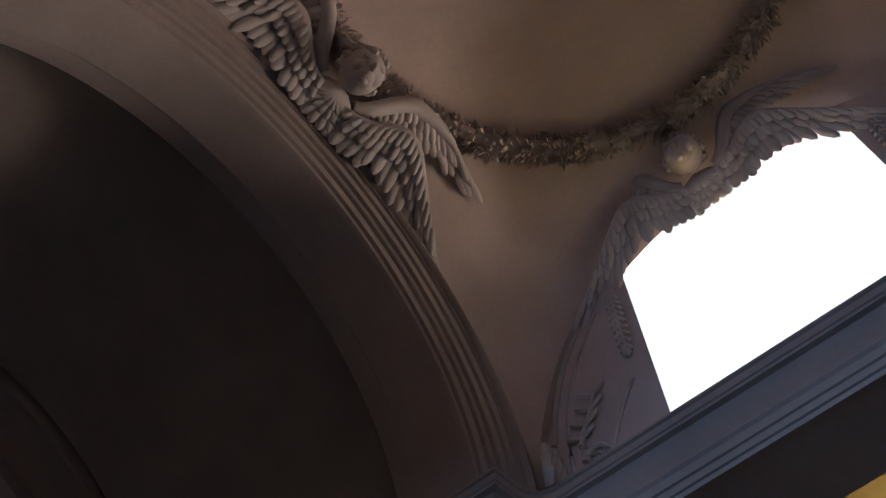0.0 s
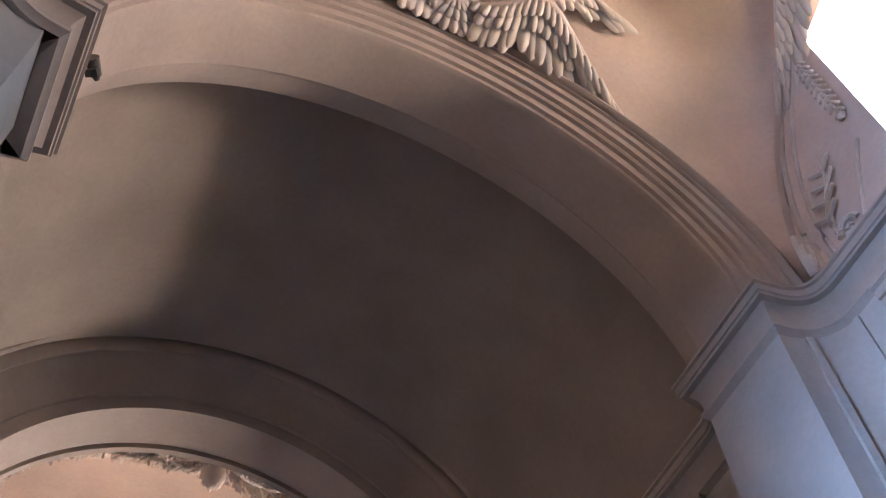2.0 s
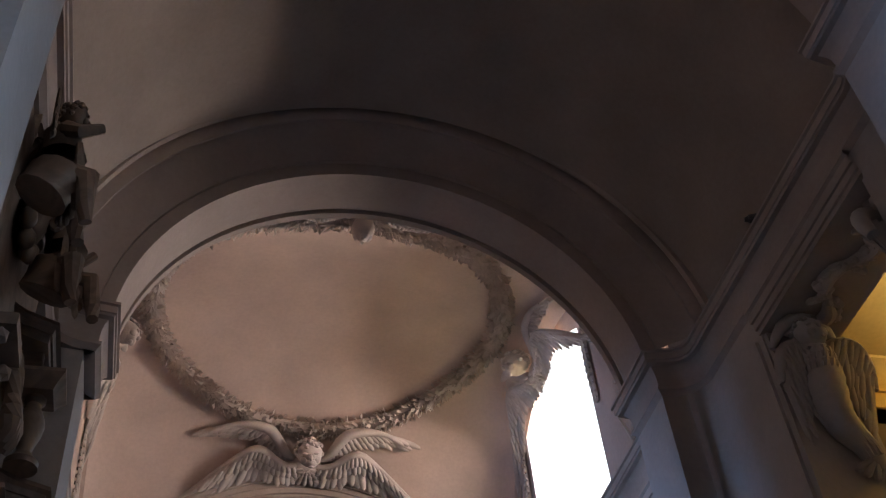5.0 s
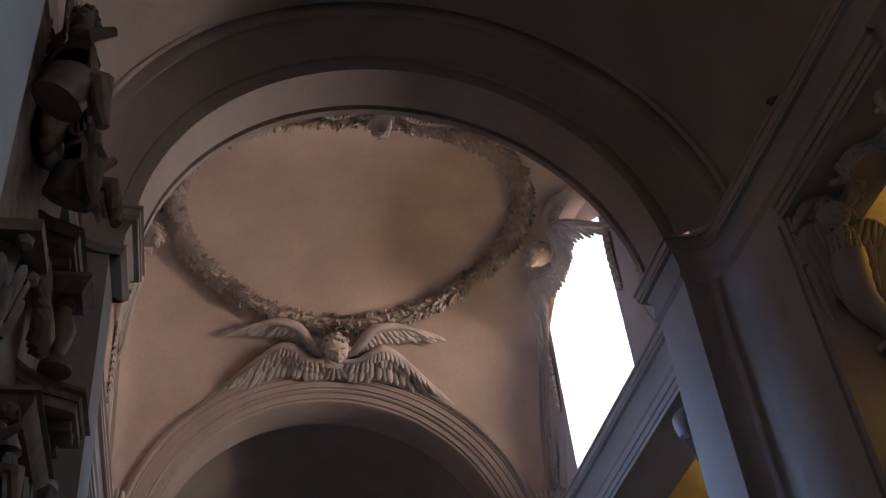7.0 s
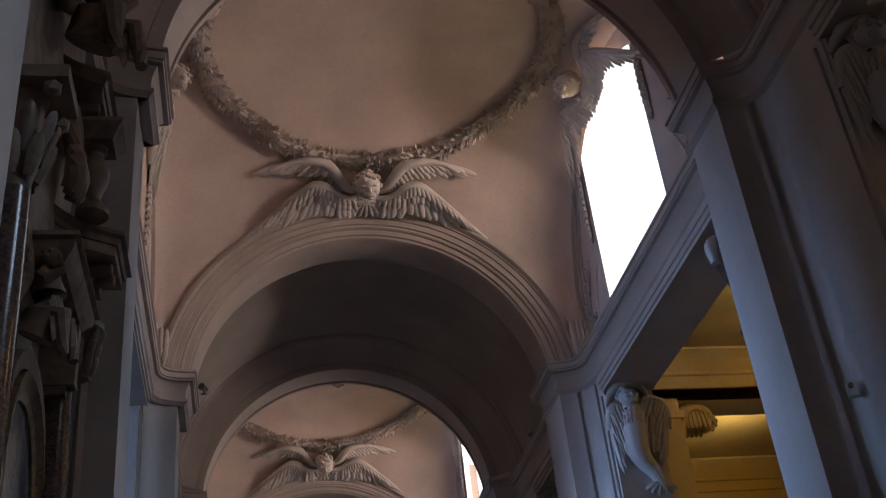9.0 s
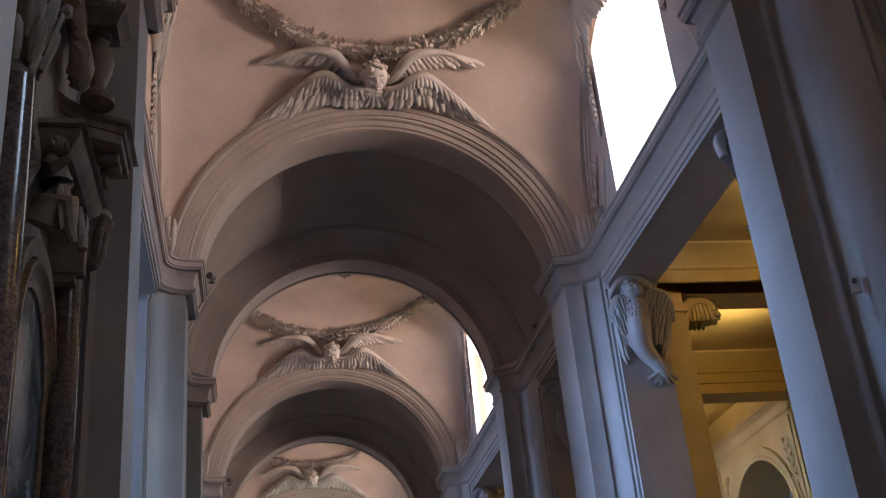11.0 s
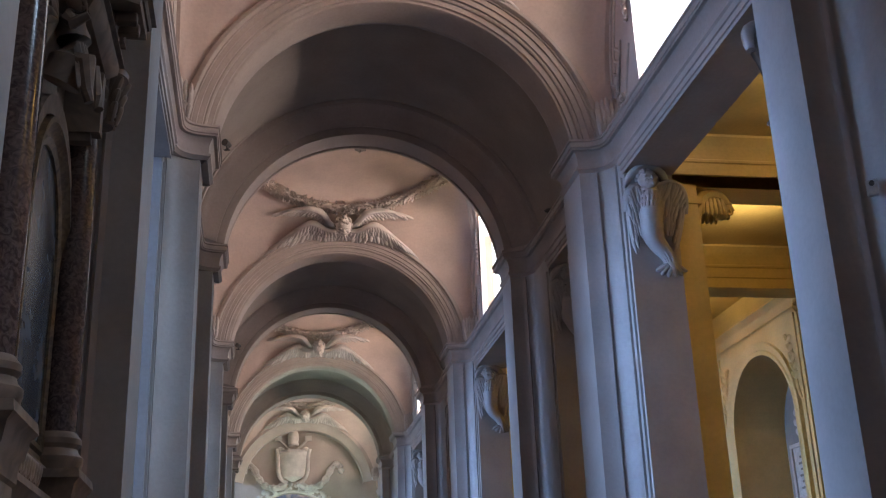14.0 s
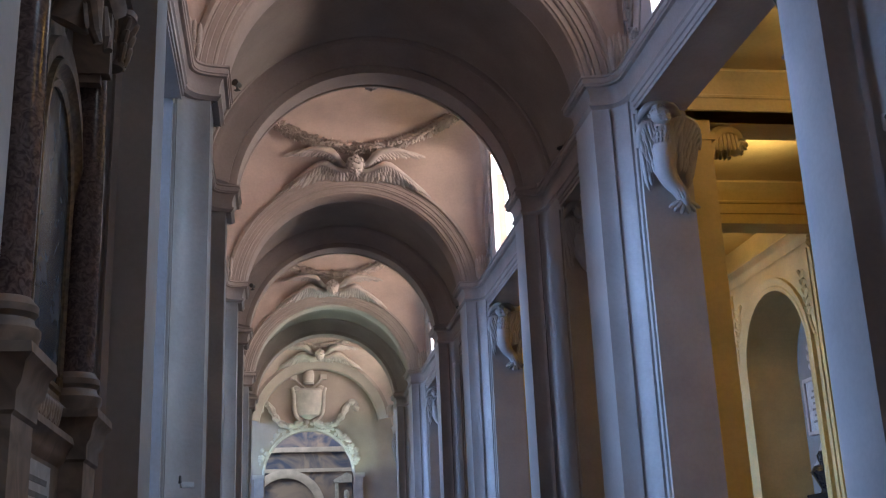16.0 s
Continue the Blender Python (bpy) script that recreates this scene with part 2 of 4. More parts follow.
        for q in ((0, 1, 2, 3), (4, 7, 6, 5), (0, 4, 5, 1)):
            bm.faces.new([v[i] for i in q])
    if side < 0:
        mirror(bm)
    pieces.append(structure("wall_upper_" + nm, bm, M_DOME, "plaster wall with a broad arched window" if side > 0 else "plaster wall with an added low slot for nave light", "wall"))
    for p in pieces:
        is_dome = p.name.startswith(("lintel", "wall_upper"))
        repeat(p, (-1, 1, 2, 3, 4) if is_dome else (-1, 1, 2, 3))

    # hidden block, added to stop sky light leaking past the vault's foot
    bm = bmesh.new()
    box(bm, RB + 0.0, XO, Y0 + 0.3, Y3 - 0.3, ZC - 0.01, 15.3)
    if side < 0:
        mirror(bm)
    repeat(structure("haunch_block_" + nm, bm, M_TRIM, "hidden block behind the vault springing that stops light leaks", "wall"), (-1, 1, 2, 3))

# barrel bay: ribs, coves and vault
bm = bmesh.new()
RN, RI = RX + 0.02, RS - 0.07
arch(bm, [(RN + 0.35, Y0 - 0.22), (RN, Y0 - 0.22), (RN - 0.015, Y0 - 0.30), (RN - 0.09, Y0 - 0.31), (RN - 0.125, Y0 - 0.27), (RN - 0.13, Y0 - 0.22), (RN - 0.16, Y0 - 0.22), (RN - 0.165, Y0 - 0.18), (RN - 0.26, Y0 - 0.16), (RN - 0.265, Y0 - 0.115), (RN - 0.37, Y0 - 0.095), (RN - 0.375, Y0 - 0.04), (RN - 0.41, Y0 - 0.045), (RN - 0.44, Y0 - 0.02), (RN - 0.445, Y0 + 0.03), (RN - 0.54, Y0 + 0.06), (RN - 0.55, Y0 + 0.11), (RI + 0.03, Y0 + 0.13), (RI, Y0 + 0.2), (RI, Y0 + 0.92), (RI + 0.04, Y0 + 0.95), (RI + 0.07, Y0 + 1.1), (RI + 0.18, Y0 + 1.28), (RB - 0.03, Y0 + 1.38), (RB, Y0 + 1.42), (RB + 0.3, Y0 + 1.42)], cz=ZA + 0.08)
near_rib = structure("arch_near", bm, M_ARCH, "round arch with stepped archivolt mouldings", "arch")
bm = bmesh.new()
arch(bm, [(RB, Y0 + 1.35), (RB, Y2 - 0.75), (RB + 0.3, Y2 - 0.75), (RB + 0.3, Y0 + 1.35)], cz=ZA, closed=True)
vault = structure("ceiling_barrel_vault", bm, M_VAULT_SHADED, "plain plastered barrel vault", "vault")
bm = bmesh.new()
arch(bm, [(RB + 0.3, Y2 - 0.86), (RB - 0.04, Y2 - 0.86), (RB - 0.11, Y2 - 0.84), (RB - 0.13, Y2 - 0.78), (RB - 0.10, Y2 - 0.74), (RB - 0.02, Y2 - 0.72), (RB - 0.02, Y2 - 0.66), (RB - 0.14, Y2 - 0.64), (RB - 0.20, Y2 - 0.58), (RB - 0.18, Y2 - 0.52), (RB - 0.12, Y2 - 0.50), (RB - 0.14, Y2 - 0.44), (RB - 0.30, Y2 - 0.30), (RS + 0.24, Y2 - 0.17), (RS + 0.12, Y2 - 0.10), (RS + 0.12, Y2 - 0.05), (RS - 0.01, Y2 - 0.04), (RS - 0.07, Y2), (RS - 0.07, Y3 - 0.24), (RS + 0.0, Y3 - 0.22), (RS + 0.0, Y3 - 0.16), (RS - 0.07, Y3 - 0.14), (RS - 0.07, Y3 - 0.04), (RX - 0.4, Y3 + 0.08), (RX - 0.14, Y3 + 0.2), (RX, Y3 + 0.22), (RX + 0.35, Y3 + 0.22)], cz=ZA + 0.15)
far_rib = structure("arch_far", bm, M_ARCH, "deep coved round arch closing the barrel vault", "arch")
for ob in (near_rib, vault, far_rib):
    repeat(ob, (-1, 1, 2, 3))
bm = bmesh.new()
arch(bm, [((RX - 0.01) + 0.35, Y0 - 0.22), ((RX - 0.01), Y0 - 0.22), ((RX - 0.01) - 0.14, Y0 - 0.27), ((RX - 0.01) - 0.22, Y0 - 0.16), ((RX - 0.01) - 0.40, Y0 - 0.04), ((RX - 0.01) - 0.60, Y0 + 0.12), ((RS - 0.07), Y0 + 0.2), ((RS - 0.07), Y0 + 1.0), ((RS - 0.07) + 0.6, Y0 + 1.0)], cz=ZA + 0.08)
end_arch = structure("arch_end", bm, M_ARCH, "round arch with mouldings before the end wall", "arch")
end_arch.location.y = PER * 4

# domed bay: a sail vault that rises to a flat oval
YC0, YH = -0.1, Y0 - 0.22 + 0.1
RING_A, RING_B = 3.40, 3.00


SX = XW + 0.1


def sail(x, y):
    """Height of the domed bay's ceiling: a smooth blend between the arches on its four sides."""
    top, foot = 16.55, ZC - 0.1
    ey = ZA + math.sqrt(max(0, (RX + 0.1) ** 2 - x * x))
    ex = foot + (16.0 - foot) * math.sqrt(max(0, 1 - (y / YH) ** 2)) ** 0.8
    gx, gy = (abs(x) / SX) ** 3, (abs(y) / YH) ** 3
    return top - ((top - ey) * gy + (top - ex) * gx - (top - foot) * gx * gy)


bm = bmesh.new()
N = 72
grid(bm, N, N, lambda u, v: ((2 * u - 1) * SX, YC0 + (2 * v - 1) * YH, sail((2 * u - 1) * SX, (2 * v - 1) * YH)))
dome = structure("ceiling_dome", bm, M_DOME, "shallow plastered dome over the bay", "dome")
repeat(dome, (1, 2, 3, 4))

# raised strips on the piers' coved fronts, and a narrow bead beside each coved corner
for side in (1, -1):
    bm = bmesh.new()
    for c in (NEAR, FAR):
        for i, f0, f1 in (((0, 0.1, 0.65), (5, 0.2, 0.9)) if side > 0 else ((0, 0.1, 0.65),)):
            i = i if c is NEAR else 7 - i
            p, q = Vector(c[i]), Vector(c[i + 1])
            if c is FAR:
                f0, f1 = 1 - f1, 1 - f0
            sweep(bm, [tuple(p.lerp(q, f0)), tuple(p.lerp(q, f1))], [(-0.01, 0.3), (0.05, 0.3), (0.05, ZC - 0.70), (-0.01, ZC - 0.70)])
    for (x, y) in ((XW, JA + 0.12), (XW, JB - 0.12), (XB, JD + 0.14)):
        if side < 0 and x == XB:
            continue
        sweep(bm, [(x, y - 0.035), (x, y + 0.035)], [(-0.01, 0.3), (0.045, 0.3), (0.045, ZL - 0.05), (-0.01, ZL - 0.05)])
    if side < 0:
        bmesh.ops.translate(bm, vec=(SET, 0, 0), verts=bm.verts)
        mirror(bm)
    st = structure("trim_strips_" + ("east" if side > 0 else "west"), bm, M_PIER, "raised plaster strips on the coved piers", "trim")
    repeat(st, (-1, 1, 2, 3))
# flat border strips on the rib fronts that face the camera's bay
for side in (1, -1):
    bm = bmesh.new()
    p, q = Vector(FAR2[3]), Vector(FAR2[4])
    sweep(bm, [tuple(p.lerp(q, 0.2)), tuple(p.lerp(q, 0.75))], [(-0.02, 0.3), (0.05, 0.3), (0.05, ZC - 0.70), (-0.02, ZC - 0.70)])
    if side < 0:
        bmesh.ops.translate(bm, vec=(SET, 0, 0), verts=bm.verts)
        mirror(bm)
    st = structure("trim_bead_" + ("east" if side > 0 else "west"), bm, M_TRIM, "thin raised bead on the pier", "trim")
    repeat(st, (-1, 1, 2, 3))


# ---- stucco ornament ----
def feather(bm, a, b, w, th, up=(0, 1, 0)):
    """A rounded feather from a to b, w wide, th thick, its face towards up."""
    a, b, up = Vector(a), Vector(b), Vector(up)
    d = b - a
    s = d.cross(up).normalized() * (w / 2)
    n = s.cross(d).normalized() * th
    if n.dot(up) < 0:
        n = -n
    rings = []
    for t, k, h in ((0.0, 0.55, 0.7), (0.35, 0.95, 1.0), (0.75, 1.0, 1.0), (0.93, 0.62, 0.8)):
        c = a + d * t
        rings.append([bm.verts.new(c + s * k), bm.verts.new(c + s * 0.45 * k + n * h), bm.verts.new(c + n * h * 1.15), bm.verts.new(c - s * 0.45 * k + n * h), bm.verts.new(c - s * k)])
    tip = bm.verts.new(b + n * 0.35)
    for r, q in zip(rings, rings[1:]):
        for i in range(4):
            bm.faces.new((r[i], r[i + 1], q[i + 1], q[i]))
    for i in range(4):
        bm.faces.new((rings[-1][i], rings[-1][i + 1], tip))


def tube(bm, pts, radii, n=8):
    rings = []
    for i, p in enumerate(pts):
        p = Vector(p)
        d = (Vector(pts[min(i + 1, len(pts) - 1)]) - Vector(pts[max(i - 1, 0)])).normalized()
        q = d.to_track_quat("Z", "Y")
        rings.append([bm.verts.new(p + q @ Vector((radii[i] * math.cos(6.2832 * j / n), radii[i] * math.sin(6.2832 * j / n), 0))) for j in range(n)])
    for a, b in zip(rings, rings[1:]):
        for j in range(n):
            bm.faces.new((a[j], a[(j + 1) % n], b[(j + 1) % n], b[j]))
    bm.faces.new(rings[0][::-1])
    bm.faces.new(rings[-1])


def bez(p0, p1, p2, p3, n):
    p0, p1, p2, p3 = map(Vector, (p0, p1, p2, p3))
    return [((1 - t) ** 3) * p0 + 3 * t * (1 - t) ** 2 * p1 + 3 * t * t * (1 - t) * p2 + t ** 3 * p3 for t in [i / n for i in range(n + 1)]]


def head(bm, c, r, rnd, tilt=0.0):
    """A plain stucco head with curls; it faces +y."""
    rot = Matrix.Rotation(tilt, 4, "Y")
    c = Vector(c)

    def at(x, y, z):
        return c + rot @ Vector((x * r, y * r, z * r))
    ball(bm, at(0, 0, 0), r, 3, (0.86, 0.95, 1.05), rot)
    ball(bm, at(0, 0.42, -0.42), r * 0.62, 2, (0.95, 0.9, 0.85), rot)
    for sx in (-1, 1):
        ball(bm, at(0.38 * sx, 0.62, -0.28), r * 0.34, 2, (1, 0.8, 1), rot)
        ball(bm, at(0.33 * sx, 0.78, 0.20), r * 0.22, 2, (1.2, 0.6, 0.55), rot)
    ball(bm, at(0, 0.98, -0.08), r * 0.15, 2, (0.9, 1.1, 1.7), rot)
    ball(bm, at(0, 0.86, -0.46), r * 0.15, 2, (1.6, 0.7, 0.5), rot)
    ball(bm, at(0, 0.76, -0.78), r * 0.2, 2, (1, 0.8, 0.8), rot)
    for i in range(46):
        a, b = rnd.uniform(0, 6.28), rnd.uniform(0.1, 1.3)
        v = Vector((math.cos(a) * math.sin(b * 1.4), math.sin(a) * math.sin(b * 1.4), math.cos(b * 1.4)))
        if v.y > 0.12 and v.z < 0.6:
            continue
        ball(bm, at(v.x * 0.9, v.y * 0.95, v.z * 1.06), r * rnd.uniform(0.16, 0.27), 1)


def wing(bm, sx, lead, rows, rnd):
    """A wing under a leading edge: rows of (feather length, width, spread direction from, to, offset, proud)."""
    tube(bm, [(sx * p.x, p.y + 0.03, p.z) for p in lead], [0.055 + 0.06 * math.sin(math.pi * min(1, i / len(lead) + 0.12)) for i in range(len(lead))], 10)
    n = len(lead)
    for length, width, a0, a1, s0, proud, count in rows:
        count = int(count * 1.45)
        for i in range(count):
            t = (i + 0.5) / count
            f = s0 + (1 - s0) * t
            k = min(n - 2, int(f * (n - 1)))
            p = lead[k].lerp(lead[k + 1], f * (n - 1) - k)
            a = a0 + (a1 - a0) * t
            ln = length * (0.46 + 0.80 * t) * rnd.uniform(0.93, 1.07)
            a += rnd.uniform(-0.07, 0.07)
            d = Vector((math.cos(a), 0, math.sin(a)))
            y = p.y + proud + rnd.uniform(-0.02, 0.02)
            feather(bm, (sx * p.x, y, p.z), (sx * (p.x + d.x * ln), y - 0.03, p.z + d.z * ln), width * 0.88, 0.021 + 0.01 * rnd.random())


def cherub_mesh(seed, droop=0.0, lean=46):
    rnd = random.Random(seed)
    bm = bmesh.new()
    for sx in (1, -1):
        low = bez((0.22, 0.10, 0.12), (0.75, 0.2, 0.05), (0.85, 0.22, 0.72), (1.25, 0.16, 0.46), 12) + bez((1.25, 0.16, 0.46), (1.6, 0.12, 0.22), (2.0, 0.08, -0.1), (2.45, 0.03, -0.42), 10)[1:]
        wing(bm, sx, low, [(0.98, 0.19, radians(-108), radians(-33), 0.02, 0.0, 14), (0.55, 0.15, radians(-112), radians(-36), 0.0, 0.07, 14), (0.30, 0.13, radians(-115), radians(-38), 0.0, 0.13, 15)], rnd)
        upw = bez((0.28, 0.06, 0.30), (0.55, 0.12, 0.35), (0.62, 0.14, 0.95), (0.95, 0.12, 1.02), 9) + bez((0.95, 0.12, 1.02), (1.25, 0.1, 1.12), (1.5, 0.06, 1.12), (1.75, 0.03, 1.06), 8)[1:]
        wing(bm, sx, upw, [(0.55, 0.17, radians(-75), radians(-12), 0.15, -0.02, 12), (0.34, 0.14, radians(-80), radians(-15), 0.1, 0.03, 13)], rnd)
    for row, (n, ln, w, pr, base) in enumerate(((11, 0.46, 0.15, 0.12, 0.12), (9, 0.33, 0.14, 0.17, 0.14), (7, 0.22, 0.12, 0.21, 0.16))):
        for i in range(n):
            a = radians(-90 + (i - (n - 1) / 2) * 15)
            feather(bm, (math.cos(a) * 0.1, pr, base + math.sin(a) * 0.1), (math.cos(a) * (0.15 + ln), pr - 0.05, base + math.sin(a) * ln), w, 0.045)
    # wings that hang down round a window's head
    for q in bm.verts:
        d = droop * max(0.0, abs(q.co.x) - 0.35) ** 1.5
        q.co.y, q.co.z = q.co.y + math.sin(radians(lean)) * d, q.co.z - math.cos(radians(lean)) * d
    ball(bm, (0, 0.06, 0.1), 0.3, 2, (1.2, 0.5, 0.9))
    head(bm, (0.0, 0.40, 0.52), 0.30, rnd, radians(rnd.uniform(-10, 10)))
    bmesh.ops.scale(bm, vec=(1.1, 1, 1.06), verts=bm.verts)
    return bm


def garland_parts(seed, shape):
    """A thick oval wreath of small leaves lying under the dome: its core, its leaves."""
    rnd = random.Random(seed)
    core, bm = bmesh.new(), bmesh.new()
    n = 120
    pts = []
    for i in range(n):
        a = 2 * math.pi * i / n
        x, y = RING_A * math.cos(a), RING_B * math.sin(a)
        pts.append(Vector((x, y, shape(x, y) - 0.07)))
    rings = []
    for i, p in enumerate(pts):
        d = (pts[(i + 1) % n] - pts[i - 1]).normalized()
        q = d.to_track_quat("Z", "X")
        rings.append([core.verts.new(p + q @ Vector((0.14 * math.cos(6.2832 * j / 8), 0.14 * math.sin(6.2832 * j / 8), 0))) for j in range(8)])
    for i in range(n):
        a, b = rings[i], rings[(i + 1) % n]
        for j in range(8):
            core.faces.new((a[j], a[(j + 1) % 8], b[(j + 1) % 8], b[j]))
    for i in range(4600):
        f = rnd.random() * n
        k = int(f) % n
        p = pts[k].lerp(pts[(k + 1) % n], f - int(f))
        d = (pts[(k + 1) % n] - pts[k]).normalized() * (1 if p.x > 0 else -1)
        out = Vector((rnd.gauss(0, 1), rnd.gauss(0, 1), rnd.gauss(-0.4, 1)))
        out = (out - d * out.dot(d)).normalized()
        base = p + out * rnd.uniform(0.09, 0.14)
        dirn = (out * rnd.uniform(0.55, 1.0) + d * rnd.uniform(-0.1, 0.8)).normalized()
        ln, w = rnd.uniform(0.10, 0.20), rnd.uniform(0.06, 0.10)
        s = dirn.cross(out + Vector((0.01, 0.02, 0.03))).normalized() * w / 2
        m = base + dirn * ln * 0.55 + out * 0.022
        v = [bm.verts.new(q) for q in (base - s * 0.4, m + s, base + dirn * ln, m - s, m - out * 0.022)]
        bm.faces.new((v[0], v[1], v[4]))
        bm.faces.new((v[1], v[2], v[4]))
        bm.faces.new((v[2], v[3], v[4]))
        bm.faces.new((v[3], v[0], v[4]))
    return core, bm


def herm_mesh(seed):
    """A winged bracket figure: bowed head, folded wings, draped body that twists into a tail. Hangs from z = 0, faces +y."""
    rnd = random.Random(seed)
    bm = bmesh.new()
    head(bm, (0.12, 0.36, -0.30), 0.19, rnd, radians(22))
    tube(bm, bez((-0.30, 0.08, -0.34), (-0.24, 0.34, 0.10), (0.40, 0.40, 0.10), (0.46, 0.12, -0.36), 9), [0.05, 0.08, 0.09, 0.10, 0.10, 0.10, 0.09, 0.08, 0.06, 0.04], 10)
    body = bez((0.10, 0.22, -0.42), (0.02, 0.34, -0.80), (0.16, 0.22, -1.15), (0.02, 0.16, -1.45), 10) + bez((0.02, 0.16, -1.45), (-0.08, 0.12, -1.65), (-0.26, 0.14, -1.75), (-0.28, 0.08, -2.0), 6)[1:]
    n = len(body)
    tube(bm, body, [0.05 + 0.15 * math.sin(math.pi * (0.28 + 0.68 * k / (n - 1))) for k in range(n)], 12)
    for a in range(7):
        ph = -1.3 + a * 0.42
        pts = [p + Vector((0.17 * math.sin(ph + 0.10 * k) * (1 - 0.5 * k / n), 0.17 * math.cos(ph + 0.10 * k) * (1 - 0.5 * k / n), 0)) for k, p in enumerate(body[1:-1])]
        tube(bm, pts, [0.032] * len(pts), 6)
    for p0, p1, p2, p3, count, width, inward in (((-0.02, 0.24, -0.45), (-0.34, 0.34, -0.20), (-0.62, 0.22, -0.36), (-0.58, 0.10, -0.86), 9, 0.11, 0.16), ((0.20, 0.24, -0.45), (0.36, 0.26, -0.34), (0.48, 0.18, -0.48), (0.44, 0.08, -0.84), 6, 0.09, -0.12)):
        lead = bez(p0, p1, p2, p3, 10)
        tube(bm, lead, [0.06 + 0.035 * math.sin(math.pi * k / 10) for k in range(11)], 10)
        for ln, pr in ((0.98, -0.03), (0.66, 0.03), (0.38, 0.08)):
            for k in range(count):
                f = 0.15 + 0.85 * (k + 0.5) / count
                p = lead[min(10, int(f * 10))]
                feather(bm, (p.x, p.y + pr, p.z), (p.x + inward * rnd.uniform(0.6, 1.2) * (0.4 + f), p.y + pr - 0.10, p.z - ln * rnd.uniform(0.85, 1.1)), width, 0.035)
    for k in range(6):
        a = radians(-150 + 24 * k)
        feather(bm, (-0.25, 0.12, -1.86), (-0.25 + 0.32 * math.cos(a), 0.06, -1.90 + 0.26 * math.sin(a)), 0.10, 0.04)
    box(bm, -0.42, 0.42, 0.0, 0.06, -0.9, -0.02)
    bmesh.ops.scale(bm, vec=(1.12, 1.1, 1), verts=bm.verts)
    return bm


def husk_drop(length, n=11):
    ob = thing("husk_drop", "hanging stucco drop of husks beside the window", "ornament", "husk drops beside the windows")
    bm = bmesh.new()
    w = 0.11
    for a in (-0.5, 0, 0.5):
        feather(bm, (0, 0.03, 0), (math.sin(a) * w * 1.6, 0.05, -length / n * 1.25), w * 0.9, 0.05)
    ball(bm, (0, 0.05, 0), 0.05, 1)
    me = mesh_of("husk", bm, M_STUCCO)
    for i in range(n):
        h = new("husk", me)
        h.parent = ob
        h.location.z = -length * i / n
        k = 0.75 + 0.35 * math.sin(math.pi * i / n)
        h.scale = (k, k, 1)
    bm = bmesh.new()
    ball(bm, (0, 0.05, -length * 1.03), 0.07, 1, (1, 0.8, 1))
    part("pendant", bm, M_STUCCO, ob)
    return ob


def stucco(name, bm, label, category, group):
    return tagged(part(name, bm, M_STUCCO), label, category, group)


def place(ob, origin, face, tilt=0.0, roll=0.0, scale=1.0):
    """Sets a relief made facing +y so that it faces the plan direction given in degrees (0: +y, 90: -x)."""
    return Matrix.Translation(origin) @ Matrix.Rotation(radians(face), 4, "Z") @ Matrix.Rotation(radians(tilt), 4, "X") @ Matrix.Rotation(radians(roll), 4, "Y")


cherubs = [stucco("cherub_relief", cherub_mesh(i, d, a), "pale stucco winged cherub head above the " + w, "relief", "cherub reliefs under the domes") for i, d, a, w in ((1, 0.10, 46, "arch"), (2, 0.22, 24, "window"))]
garland = thing("garland", "oval leafy stucco garland round the dome", "garland", "garlands of the domes")
g_core, g_leaves = garland_parts(5, sail)
part("wreath_core", g_core, M_STUCCO, garland)
tagged(part("leaves", g_leaves, M_STUCCO, garland), kind="stuff")
herm = tagged(part("angel_bracket", herm_mesh(4), M_PIER), "grey stucco winged angel bracket under the lintel", "bracket", "angel brackets on the jambs")
drop = husk_drop(1.75)
first = {}


def put(ob, m):
    if ob.name not in first:
        first[ob.name] = True
        ob.matrix_basis = m
        return ob
    return copy_thing(ob, m)


for k in range(K):
    y = PER * k
    put(garland, Matrix.Translation((0, YC0 + y, 0)))
    put(cherubs[0], place(None, (0, Y0 - 0.34 + y, 15.07), 180, -46) @ Matrix.Diagonal((0.95, 1.15, 0.92, 1)))
    put(cherubs[1], place(None, (XW + 0.03, WIN_Y + 0.14 + y, 15.50), 90, -24) @ Matrix.Diagonal((0.90, 1.0, 0.86, 1)))
    put(cherubs[1], place(None, (-XW - 0.03, WIN_Y + 0.14 + y, 15.50), 270, -24) @ Matrix.Diagonal((0.90, 1.0, 0.86, 1)))
    put(cherubs[0], place(None, (0, Y3 + 0.1 - PER + y, 15.0), 0, -50) @ Matrix.Diagonal((0.72, 0.72, 0.72, 1)))
    for sx in (1, -1):
        for dy in (1.98, -1.98):
            put(drop, place(None, (sx * (XW + 0.1), WIN_Y + dy + y, 15.0), 90 if sx > 0 else 270))
for k in range(-1, 5):
    y = PER * k
    put(herm, place(None, (XW + 0.46, JA + y, ZL), 180))
    put(herm, place(None, (XW + 0.46, JB - PER + y, ZL), 0))
    if k < 4:
        put(herm, place(None, (XB + 0.50, JD + y, ZL), 180))
        put(herm, place(None, (XB + 0.50, JC + y, ZL), 0))


